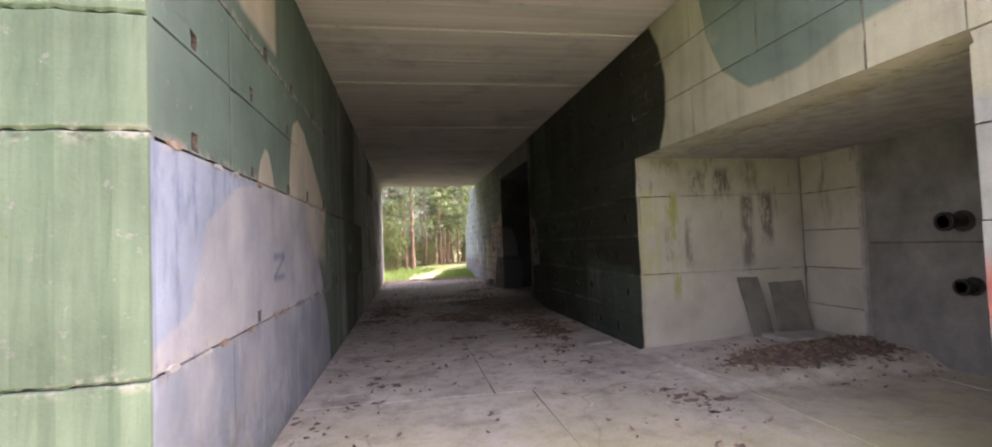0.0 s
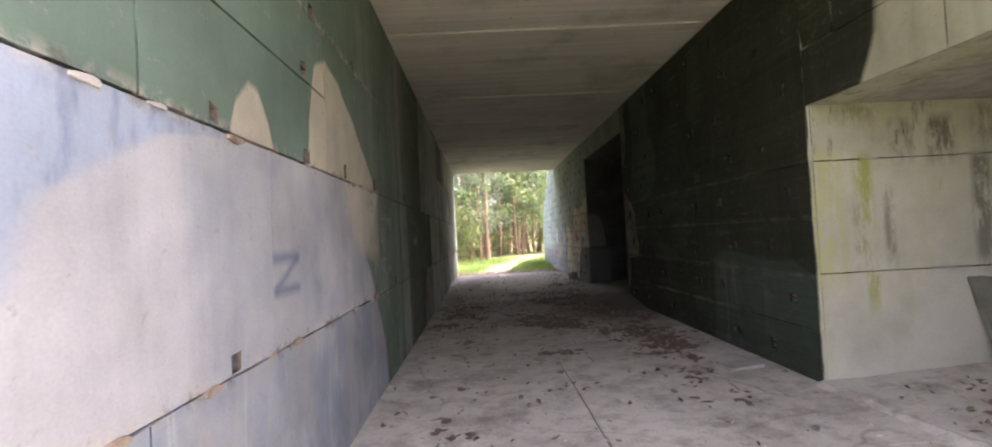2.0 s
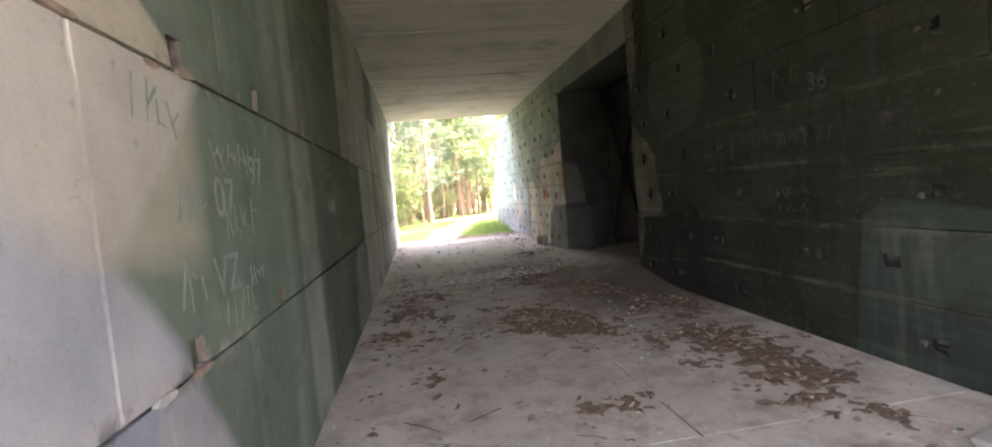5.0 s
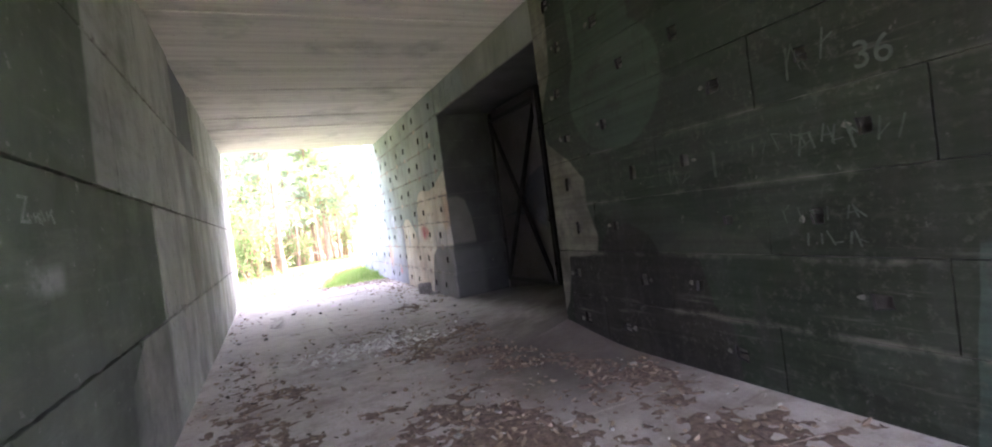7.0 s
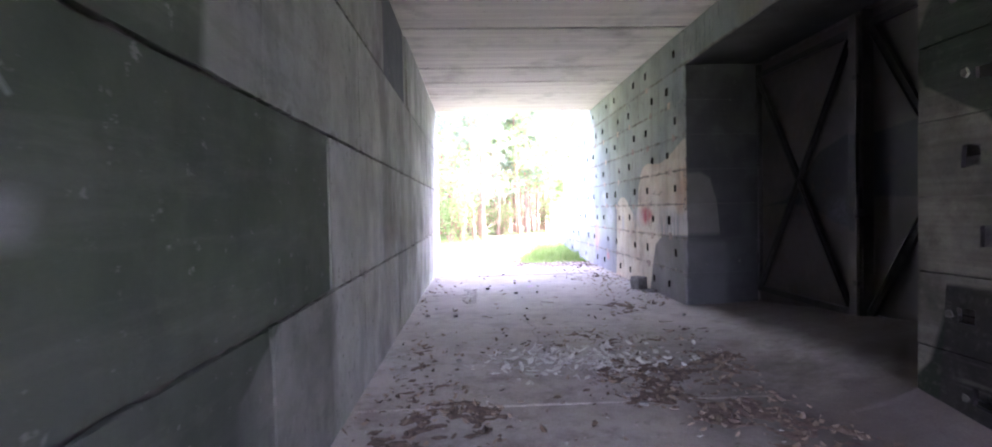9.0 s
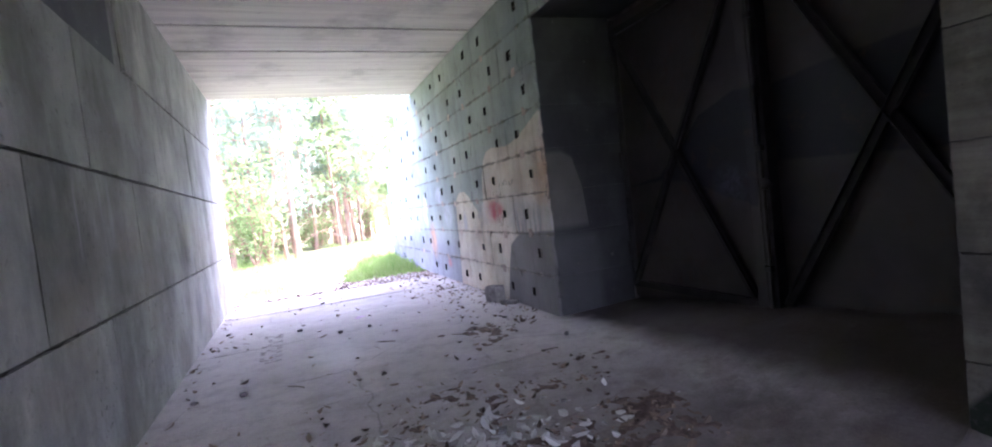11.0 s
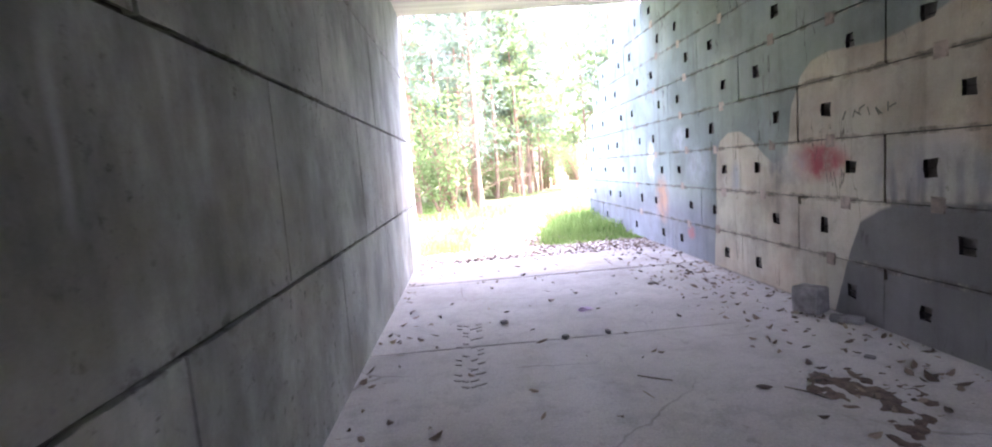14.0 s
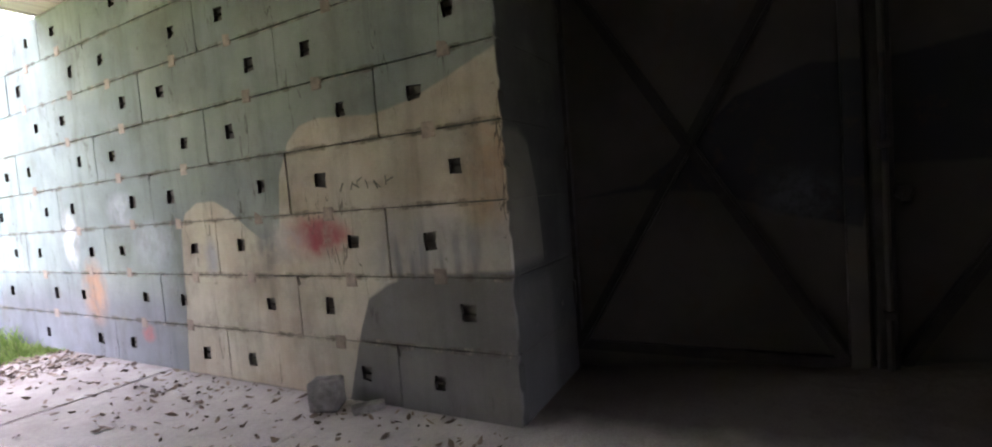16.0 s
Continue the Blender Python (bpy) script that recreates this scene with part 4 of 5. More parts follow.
def course_blocks(parent, i, y0, y1, phase, depth=0.3, end_depth=None, pockets=True, start_depth=None, first_depth=None, worn=False):
    z0 = Z_BED + COURSE * i
    gap = rng.uniform(0.001, 0.003) if worn else rng.uniform(0.003, 0.006)
    joints = [y0]
    q = phase - BLOCK * math.ceil((phase - y0) / BLOCK)
    while q < y1 - 0.15:
        if q > y0 + 0.15:
            joints.append(q)
        q += BLOCK
    joints.append(y1)
    for a, b in zip(joints, joints[1:]):
        length = b - a - gap
        holes = []
        if pockets:
            last = length - (0.405 if b < y1 or end_depth else (0.43 if i % 2 else 0.57))
            for u in ((0.405, last) if length > 1.7 else ((length - 0.43,) if a == y0 else (last,))):
                if 0.12 < u < length - 0.12 and rng.random() < 0.96:
                    holes.append(pocket(u, COURSE / 2, worn and rng.random() < 0.6))
        if len(holes) == 2 and abs(holes[0][2] - holes[1][2]) < 0.03:
            holes[1] = (*holes[1][:2], *holes[0][2:])
        if worn:
            for u0, u1, v0, v1 in holes:
                if rng.random() < 0.75 and a > 8.4:
                    far_side = rng.random() < 0.7
                    chip(parent, a + (u1 + 0.065 if far_side else u0 - 0.062), z0 + (v0 + v1) / 2 + rng.uniform(-.03, .03), rng.uniform(0.035, 0.06))
        d = depth
        if a == y0 and (end_depth or first_depth):
            d = end_depth or first_depth
        if start_depth and b == y1:
            d = start_depth
        proud = rng.uniform(-0.004, 0.004)
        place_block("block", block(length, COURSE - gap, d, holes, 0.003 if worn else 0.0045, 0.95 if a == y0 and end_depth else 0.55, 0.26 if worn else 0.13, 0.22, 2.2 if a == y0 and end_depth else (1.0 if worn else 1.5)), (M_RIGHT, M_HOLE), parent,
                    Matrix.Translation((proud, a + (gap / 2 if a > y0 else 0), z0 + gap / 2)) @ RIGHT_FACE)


def chip(parent, y, z, size):
    """A shallow patch of bare broken concrete beside a pocket."""
    bm = bmesh.new()
    n = rng.choice((6, 7, 8))
    ring = []
    for i in range(n):
        a = 2 * math.pi * i / n
        r = size * rng.uniform(0.45, 1.0)
        ring.append((r * math.cos(a), r * 0.8 * math.sin(a)))
    front = [bm.verts.new((XR - 0.0075, y + u * 0.8, z + v * 0.8)) for u, v in ring]
    back = [bm.verts.new((XR + 0.006, y + u, z + v)) for u, v in ring]
    bm.faces.new(front)
    for i in range(n):
        j = (i + 1) % n
        bm.faces.new((front[i], front[j], back[j], back[i]))
    part("chip", bm, M_CHIP, parent)


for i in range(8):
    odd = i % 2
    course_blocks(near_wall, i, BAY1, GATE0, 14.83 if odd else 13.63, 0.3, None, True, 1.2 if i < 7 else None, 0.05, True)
    end = (31.6, 31.6, 31.6, 31.6, 31.2, 30.6, 29.8, 28.8)[i]
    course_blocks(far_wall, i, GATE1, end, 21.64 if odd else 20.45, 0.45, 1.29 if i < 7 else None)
    course_blocks(pier, i, 1.48, BAY0, 9.0, 0.5, None, False)
for i in range(5, 8):
    course_blocks(bay_lintel, i, BAY0, BAY1 - 0.006, 7.0 + 1.2 * (i % 2), 0.58, None, False)
place_block("lintel_beam", block(GATE1 - GATE0 - 0.02, Z_CEIL - GATE_TOP - 0.02, 1.3, (), 0.012, 0.2), (M_RIGHT, M_HOLE), near_wall,
            Matrix.Translation((0.01, GATE0 + 0.01, GATE_TOP)) @ RIGHT_FACE)
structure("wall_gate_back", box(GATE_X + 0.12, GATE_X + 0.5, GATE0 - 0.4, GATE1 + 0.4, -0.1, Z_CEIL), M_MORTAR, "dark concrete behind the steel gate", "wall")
# unseen box, added to stop light leaking through the jamb's joints
structure("blocker_gate_jamb", box(XR + 0.5, GATE_X + 0.6, GATE1 + 0.06, GATE1 + 0.5, -0.1, Z_CEIL), M_MORTAR, "unseen filler added to stop daylight behind the gate jamb", "wall")
# out of view: shuts daylight out of the void behind the far blocks
structure("blocker_right_end", box(XR + 0.44, 8.4, 26.0, 26.4, -0.1, Z_CEIL + 0.2), M_SLAB, "unseen wall added to keep daylight out behind the wing wall", "wall")
structure("wall_right_front", box(XR + 0.45, 8.4, 2.0, 2.3, -0.1, Z_CEIL + 0.2), M_SLAB, "front wall of the shelter beside the pier", "wall")
structure("wall_right_outer", box(BAY_X + 0.4, BAY_X + 0.6, 1.6, Y_OUT - 0.5, -0.1, Z_CEIL + 0.2), M_MORTAR, "outer concrete shell under the earth bank", "wall")

# old lifting slots along the joints, filled flush with brown mortar
M_FILL = mat_plain("mortar_fill", (0.40, 0.32, 0.265), (0.26, 0.215, 0.185), 12, 0.5, 0.92, (1, 1, 1), 0.25)
fill_mesh = mesh_of("mortar_fill", block(0.13, 0.13, 0.03, (), 0.006, 1.0, 0.1, 0.4, 0.4), M_FILL)
for i in range(7):
    z = Z_BED + COURSE * (i + 1)
    y = 20.45 + (1.2 if i % 2 else 0.0) - 1.2
    while y < 30.5 - 0.4 * i:
        for dy in (-0.52, 0.47):
            if GATE1 + 0.15 < y + dy < 27.5 and rng.random() < 0.62:
                fill = new("mortar_fill", fill_mesh)
                fill.parent = far_wall
                fill.matrix_world = Matrix.Translation((-0.0055, y + dy - 0.065, z - 0.065 + rng.uniform(-0.03, 0.03))) @ RIGHT_FACE
        y += BLOCK

# ---- the left wall, panel by panel ----
left_wall = structure("wall_left", box(-1.55, XL - 0.04, Y_IN + 0.05, Y_OUT - 0.04, -0.1, Z_CEIL + 0.1), M_MORTAR,
                      "camouflage painted wall of large concrete panels", "wall")
ROWS_L = ((-0.05, 1.135, 4.05), (1.135, 2.345, 5.21), (2.345, 3.52, 4.05), (3.52, 4.78, 5.565))
PANEL = 2.327
for r, (z0, z1, phase) in enumerate(ROWS_L):
    joints = [Y_IN]
    q = phase
    while q < Y_OUT - 0.2:
        if not (r == 1 and 12.0 < q < 12.4):
            joints.append(q)
        q += PANEL
    joints.append(Y_OUT)
    for a, b in zip(joints, joints[1:]):
        L, h = b - a - 0.003, z1 - z0 - 0.007
        holes = []
        for u in (0.5, L - 0.55):
            if 0.2 < u < L - 0.2 and rng.random() < 0.8 and a < 9 and (L > 1.4 or u == 0.5):
                w, t = rng.uniform(0.08, 0.12), rng.uniform(0.09, 0.14)
                if r > 0:
                    holes.append((u, u + w, 0.012, 0.012 + t))
        if len(holes) == 2:
            holes[1] = (*holes[1][:2], *holes[0][2:])
        off = rng.uniform(-0.003, 0.003)
        name = "panel"
        if r == 3 and 17.0 < a < 17.5:
            off = -0.035
        splits = [(0, h)]
        if r == 2 and a < 5:
            splits = [(0, 0.615), (0.622, h)]
        wide = 0.009 if a > 9 else 0.002
        L -= wide
        for v0, v1 in splits:
            hh = holes if v0 == 0 else [(p[0], p[1], 0.02, 0.14) for p in holes]
            place_block(name, block(L, v1 - v0 - wide, 0.35, hh, 0.0035 + wide * 0.3, 0.5, 0.05, 0.1 if a > 9 else 0.2, 1.0 + wide * 90), (M_LEFT, M_RUST), left_wall, Matrix.Translation((off, a + 0.004, z0 + 0.004 + v0)) @ LEFT_FACE)


def spall(y, z, size, mat):
    """A long shallow break of the edge along a joint of the left wall."""
    bm = bmesh.new()
    n = 9
    ring = [(size * 2.1 * math.cos(2 * math.pi * i / n) * rng.uniform(0.7, 1.0), size * 0.62 * math.sin(2 * math.pi * i / n) * rng.uniform(0.4, 1.0)) for i in range(n)]
    front = [bm.verts.new((XL + 0.006 + rng.uniform(0, .002), y + u * 0.85, z + v * 0.8)) for u, v in ring]
    back = [bm.verts.new((XL - 0.008, y + u, z + v)) for u, v in ring]
    bm.faces.new(front)
    for i in range(n):
        j = (i + 1) % n
        bm.faces.new((front[i], front[j], back[j], back[i]))
    part("spall", bm, mat, left_wall)


M_SPALL = mat_plain("broken_edge", (0.40, 0.315, 0.25), (0.20, 0.145, 0.11), 12, 0.8)
M_FLAKED = mat_plain("flaked_paint", (0.52, 0.50, 0.48), (0.38, 0.36, 0.34), 12, 0.8)
for z in (1.133, 2.343):
    y = 3.0 + rng.uniform(0, 0.2)
    while y < 8.6:
        spall(y, z + rng.uniform(-.018, .012), rng.uniform(0.025, 0.06), M_SPALL if rng.random() < 0.55 else M_FLAKED)
        y += rng.uniform(0.22, 0.75)


def fluted(z0, z1):
    """End face of the wall: a cast stone with shallow upright flutes, facing the entrance."""
    bm = bmesh.new()
    x0, x1 = -1.645, XL - 0.001
    prof = []
    n = 22
    for i in range(n + 1):
        f = i / n
        d = 0.016 * (0.5 + 0.5 * math.cos(f * 2 * math.pi * 2.5)) ** 3 + 0.01 * math.sin(f * 5)
        prof.append((x0 + (x1 - x0) * f, -0.05 - d * 1.2 if 0 < i < n else -0.03))
    levels = [z0, z0 + 0.012] + [z0 + (z1 - z0) * k / 5 for k in range(1, 5)] + [z1 - 0.012, z1]
    rows = []
    for j, z in enumerate(levels):
        inn = 0.014 if j in (0, len(levels) - 1) else 0
        rows.append([bm.verts.new((x, Y_IN + d + inn + rng.uniform(-.003, .003), z + (rng.uniform(-.012, .004) if j == 0 else 0))) for x, d in prof])
    for a, b in zip(rows, rows[1:]):
        for i in range(n):
            bm.faces.new((a[i], a[i + 1], b[i + 1], b[i]))
    rim = [r[-1] for r in rows] + rows[-1][-2::-1] + [r[0] for r in rows[-2::-1]] + rows[0][1:-1]
    back = [bm.verts.new((v.co.x, Y_IN + 0.04, v.co.z)) for v in rim]
    for i in range(len(rim)):
        k = (i + 1) % len(rim)
        bm.faces.new((rim[i], rim[k], back[k], back[i]))
    return bm


for z0, z1 in ((-0.05, 1.125), (1.137, 2.36), (2.372, 2.95), (2.96, 4.78)):
    part("end_stone", fluted(z0, z1), M_LEFT, left_wall)
structure("wall_left_core", box(-1.63, -1.54, Y_IN + 0.06, Y_OUT - 0.03, -0.1, Z_CEIL + 0.1), M_SLAB, "outer face of the left wall", "wall")


# ---- the steel gate in its recess ----
def sill_z(y):
    return 0.04 + (GATE1 - y) * 0.10


gate = tagged(base("steel_gate", GATE_X, (GATE0 + GATE1) / 2, 0.1), "closed dark rusty double-leaf steel gate with crossed braces", "gate")


def gate_part(name, bm, mat, parent=None, label=""):
    ob = part(name, bm, mat, parent or gate, label)
    bm_off = Vector(gate.location)
    ob.data.transform(Matrix.Translation(-bm_off))
    return ob


MID, LEAF0, LEAF1 = 16.90, 14.47, 19.33
for y0, y1 in ((LEAF0, MID - 0.008), (MID + 0.008, LEAF1)):
    near = y1 < MID + 0.5
    meet, hinge = (y1, y0) if near else (y0, y1)
    way = -1 if near else 1
    leaf = gate_part("gate_leaf", box(GATE_X + 0.03, GATE_X + 0.06, y0, y1, 0.06, GATE_TOP - 0.02, bevel=0.004), M_GATE)
    za, zb = 0.30, 3.90
    ya, yb = meet + way * 0.17, hinge - way * 0.1
    for depth, z0, z1 in ((0.03, za, zb), (0.018, zb, za)):
        x = GATE_X - depth
        brace = bar_into(bmesh.new(), (x, ya, z0), (x, yb, z1), 0.10, 0.05)
        bar_into(brace, (x - 0.03, ya, z0 + (0.045 if z0 < z1 else -0.045)), (x - 0.03, yb, z1 + (0.045 if z0 < z1 else -0.045)), 0.012, 0.06)
        gate_part("brace", brace, M_BRACE, leaf, "dark angle-iron brace")
    for z in (0.27, 3.95):
        gate_part("rail", bar_into(bmesh.new(), (GATE_X, y0, z), (GATE_X, y1, z), 0.09, 0.06), M_BRACE, leaf)
    # meeting stile: a channel whose near flange catches the light
    edge = meet + way * 0.075
    gate_part("stile", box(GATE_X - (0.12 if near else 0.08), GATE_X + 0.03, edge - 0.066, edge + 0.066, 0.22, GATE_TOP - 0.03, bevel=0.008), M_BRACE if near else M_GATE, leaf)
    other = hinge - way * 0.05
    gate_part("stile", box(GATE_X - 0.04, GATE_X + 0.03, other - 0.05, other + 0.05, 0.22, GATE_TOP - 0.03, bevel=0.008), M_BRACE, leaf)
    for z in (0.8, 2.1, 3.4):
        gate_part("hinge", tube_into(bmesh.new(), [(GATE_X - 0.055, other, z - 0.11), (GATE_X - 0.055, other, z + 0.11)], [0.03, 0.03], 10), M_BRACE, leaf)
gate_part("lock_rod", tube_into(bmesh.new(), [(GATE_X - 0.145, MID - 0.09, 0.26), (GATE_X - 0.145, MID - 0.09, 2.2), (GATE_X - 0.145, MID - 0.09, 4.05)], [0.022] * 3), M_GATE, None, "upright steel locking rod")
for z in (0.7, 1.95, 3.3):
    gate_part("rod_guide", box(GATE_X - 0.18, GATE_X - 0.11, MID - 0.13, MID - 0.05, z - 0.03, z + 0.03, bevel=0.006), M_BRACE)
gate_part("lock_handle", tube_into(bmesh.new(), [(GATE_X - 0.13, MID - 0.17, 1.60), (GATE_X - 0.22, MID - 0.19, 1.60), (GATE_X - 0.24, MID - 0.19, 1.53)], [0.045, 0.055, 0.03], 12), M_BRACE, None, "round steel lock handle")
gate_part("foot_block", box(GATE_X - 0.2, GATE_X - 0.02, MID - 0.30, MID - 0.08, 0.12, 0.27, bevel=0.02), M_BRACE, None, "dark steel foot bolt")


def apron_mesh():
    """Trodden earth that rises from the passage to the gate, higher at one end."""
    bm = bmesh.new()
    nx, ny = 22, 44
    y0, y1 = GATE0 - 1.9, GATE1
    rows = []
    for j in range(ny + 1):
        y = y0 + (y1 - y0) * j / ny
        fade = min(1, max(0, (y - y0) / 2.3))
        fade = fade * fade * (3 - 2 * fade)
        top = sill_z(max(y, GATE0)) * fade
        end = GATE_X + 0.04 if y > GATE0 + 0.02 else XR + 0.03
        foot = XR - 0.25 - 1.6 * top
        r = []
        for i in range(nx + 1):
            x = foot + (end - foot) * i / nx
            s = min(1, max(0, (x - foot) / (GATE_X - 0.2 - foot)))
            z = top * s ** 1.25 + 0.03 * noise.noise(Vector((x * 2.5, y * 2.5, 3))) * s * fade - 0.006
            r.append(bm.verts.new((x, y, z)))
        rows.append(r)
    for a, b in zip(rows, rows[1:]):
        for i in range(nx):
            bm.faces.new((a[i], a[i + 1], b[i + 1], b[i]))
    low = [bm.verts.new((v.co.x, v.co.y, -0.03)) for v in rows[-1]]
    for i in range(nx):
        bm.faces.new((rows[-1][i], rows[-1][i + 1], low[i + 1], low[i]))
    return bm


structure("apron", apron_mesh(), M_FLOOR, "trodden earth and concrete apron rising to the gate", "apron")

# ---- loose things in the passage ----
def stone_mesh(sx, sy, sz, seed, rough=0.12):
    """A broken lump of concrete, flat underneath."""
    bm = bmesh.new()
    bmesh.ops.create_cube(bm, size=1.0)
    bmesh.ops.bevel(bm, geom=bm.edges[:], offset=0.12, segments=2, affect='EDGES', profile=0.6)
    bmesh.ops.subdivide_edges(bm, edges=bm.edges[:], cuts=1, use_grid_fill=True)
    for v in bm.verts:
        d = noise.noise(v.co * 2.3 + Vector((seed, 0, 0))) * rough + noise.noise(v.co * 6 + Vector((0, seed, 0))) * rough * 0.4
        v.co += v.co.normalized() * d
        v.co = Vector((v.co.x * sx, v.co.y * sy, max(v.co.z + 0.5, 0) * sz))
    return bm


def lump(name, x, y, z, sx, sy, sz, turn, seed, mat, label, category="rubble"):
    ob = new(name, mesh_of(name, stone_mesh(sx, sy, sz, seed), mat))
    ob.matrix_world = pose(x, y, z, 0, 0, turn)
    return tagged(ob, label, category)


lump("concrete_lump", 3.53, 21.12, 0.0, 0.24, 0.26, 0.27, 25, 4.0, M_RUBBLE, "broken grey concrete block lying against the painted wall")
lump("concrete_shard", 3.62, 20.72, 0.0, 0.13, 0.28, 0.06, 50, 9.0, M_RUBBLE, "flat concrete shard on the floor beside the wall")

M_PLATE = mat_plain("weathered_plate", (0.20, 0.195, 0.16), (0.13, 0.128, 0.105), 4, 0.5)


def plate(w, h, t, seed, skew):
    """A thin cast plate with chipped, slightly askew edges, standing on its lower edge."""
    r = random.Random(seed)
    bm = bmesh.new()
    n = 7
    rim = [(-w / 2 + w * i / n, 0) for i in range(n)] + [(w / 2, h * i / n) for i in range(n)] + [(w / 2 - w * i / n, h) for i in range(n)] + [(-w / 2, h - h * i / n) for i in range(n)]
    rim = [(x + skew * z + r.uniform(-.008, .008), max(0, z + (r.uniform(-.008, .008) if z > 0 else 0))) for x, z in rim]
    front = [bm.verts.new((x, 0, z)) for x, z in rim]
    inner = [bm.verts.new((x * 0.97 + skew * h * 0.015, -0.008, z * 0.97 + h * 0.015)) for x, z in rim]
    back = [bm.verts.new((x, t, z)) for x, z in rim]
    bm.faces.new(inner)
    bm.faces.new(back[::-1])
    for i in range(len(rim)):
        j = (i + 1) % len(rim)
        bm.faces.new((front[i], front[j], inner[j], inner[i]))
        bm.faces.new((front[j], front[i], back[i], back[j]))
    return bm


for x, w, h, skew, seed in ((5.70, 0.34, 0.93, -0.13, 3), (6.27, 0.58, 0.80, -0.04, 4)):
    lean = new("leaning_plate", mesh_of("leaning_plate", plate(w, h, 0.045, seed, skew), M_PLATE))
    lean.matrix_world = pose(x, 7.29, bay_rise(x, 7.25) - 0.004, -11, 0, 0)
    tagged(lean, "dark weathered concrete plate leaning against the limewashed wall", "plate", group="plates leaning in the bay")

slab = new("concrete_slab", mesh_of("concrete_slab", stone_mesh(1.05, 0.55, 0.06, 2.0, 0.07), M_SLAB))
slab.matrix_world = pose(6.05, 6.93, bay_rise(6.05, 6.9) - 0.008, 0, 2, 6)
tagged(slab, "pale broken concrete slab lying flat in the bay", "slab")

flag = new("thin_slab", mesh_of("thin_slab", stone_mesh(0.5, 0.3, 0.04, 2.0, 0.1), M_SLAB))
flag.matrix_world = pose(3.3, 8.35, 0.0, 0, 0, 15)
tagged(flag, "pale thin broken slab lying on the floor beside the wall", "slab")

# pipe stubs with flanges on the back wall of the bay
def pipe_stub(x, y, z, length, r):
    ob = tagged(base("pipe_stub", x, y, z), "black iron pipe stub with flange on the back wall", "pipe")
    part("pipe", tube_into(bmesh.new(), [(0.0, 0, 0), (-length * 0.5, 0, 0.0), (-length, 0, 0)], [r, r, r], 14), M_BRACE, ob)
    part("flange", tube_into(bmesh.new(), [(-length + 0.05, 0, 0), (-length, 0, 0)], [r * 1.5, r * 1.5], 18), M_BRACE, ob)
    part("wall_plate", tube_into(bmesh.new(), [(0.0, 0, 0), (-0.03, 0, 0)], [r * 1.7, r * 1.7], 18), M_BRACE, ob)
    return ob


pipe_stub(BAY_X + 0.02, 5.04, 1.79, 0.30, 0.075)
pipe_stub(BAY_X + 0.02, 4.97, 1.03, 0.20, 0.065)


# ---- litter: mould patches, dead leaves, scraps ----
def litter(x, y):
    """How thick dead leaves lie at a place on the passage floor, 0 to 1."""
    p = Vector((x * 0.9, y * 0.9, 5.5))
    v = noise.noise(p) * 0.62 + noise.noise(p * 2.7) * 0.38 + noise.noise(p * 7.1) * 0.28 + noise.noise(p * 17) * 0.2
    if y < 5:
        v -= 0.25 + (5 - y) * 0.1
    if y > 12:
        v -= 0.10 * min(1, y - 12)
    if y > 17:
        v -= min(0.35, (y - 17) * 0.12)
    if x < XL + 0.25 or x > XR - 0.2:
        v -= 0.15
    for cx, cy, r, w in ((2.75, 19.4, 0.75, 0.75), (0.9, 13.2, 1.1, 0.25), (0.3, 11.0, 1.0, 0.25), (2.0, 11.3, 1.2, 0.25), (2.7, 14.3, 1.2, 0.4), (-0.2, 9.3, 0.7, 0.3), (0.8, 7.6, 0.8, 0.2), (3.1, 13.1, 1.2, 0.5), (-0.5, 13.6, 0.7, 0.3), (1.8, 17.2, 0.9, 0.25), (2.4, 9.6, 1.0, 0.35), (2.9, 10.4, 0.9, 0.35), (3.1, 9.3, 0.8, 0.3), (2.2, 15.6, 1.2, 0.3)):
        v += w * max(0, 1 - math.hypot(x - cx, (y - cy) * 0.8) / r)
    return v


def mould_mesh(x0, x1, y0, y1, thick, level, depth, field):
    """A crumbly crust whose rim dips under the floor."""
    bm = bmesh.new()
    s = 0.033
    nx, ny = int((x1 - x0) / s), int((y1 - y0) / s)
    height = {}
    for i in range(nx + 1):
        for j in range(ny + 1):
            x, y = x0 + i * s, y0 + j * s
            f = field(x, y) - level + 0.22 * noise.noise(Vector((x * 6, y * 6, 1))) + 0.34 * noise.noise(Vector((x * 13, y * 13, 2)))
            height[i, j] = max(-0.02, min(depth * (1 + 0.5 * noise.noise(Vector((x * 15, y * 15, 6)))), f * thick))
    made = {}
    def vert(i, j):
        if (i, j) not in made:
            made[i, j] = bm.verts.new((x0 + i * s, y0 + j * s, height[i, j]))
        return made[i, j]
    for j in range(ny):
        for i in range(nx):
            q = ((i, j), (i + 1, j), (i + 1, j + 1), (i, j + 1))
            if max(height[a] for a in q) > -0.004:
                bm.faces.new([vert(*a) for a in q])
    return bm


mould = new("leaf_mould", mesh_of("leaf_mould", mould_mesh(XL + 0.02, XR - 0.02, 3.5, 20.6, 0.05, 0.35, 0.010, litter), M_DIRT))
tagged(mould, "dark patches of rotten leaf mould on the floor", "leaf litter", kind="stuff")


def heap(x, y):
    return 1 - math.hypot((x - 5.7) / 1.5, (y - 6.15) / 0.62) + 0.35 * noise.noise(Vector((x * 2, y * 2, 9))) 


pile_bm = mould_mesh(4.0, 6.62, 4.8, 7.45, 0.13, 0.15, 0.09, heap)
for v in pile_bm.verts:
    v.co.z += bay_rise(v.co.x, v.co.y)
pile = new("debris_pile", mesh_of("debris_pile", pile_bm, M_DIRT))
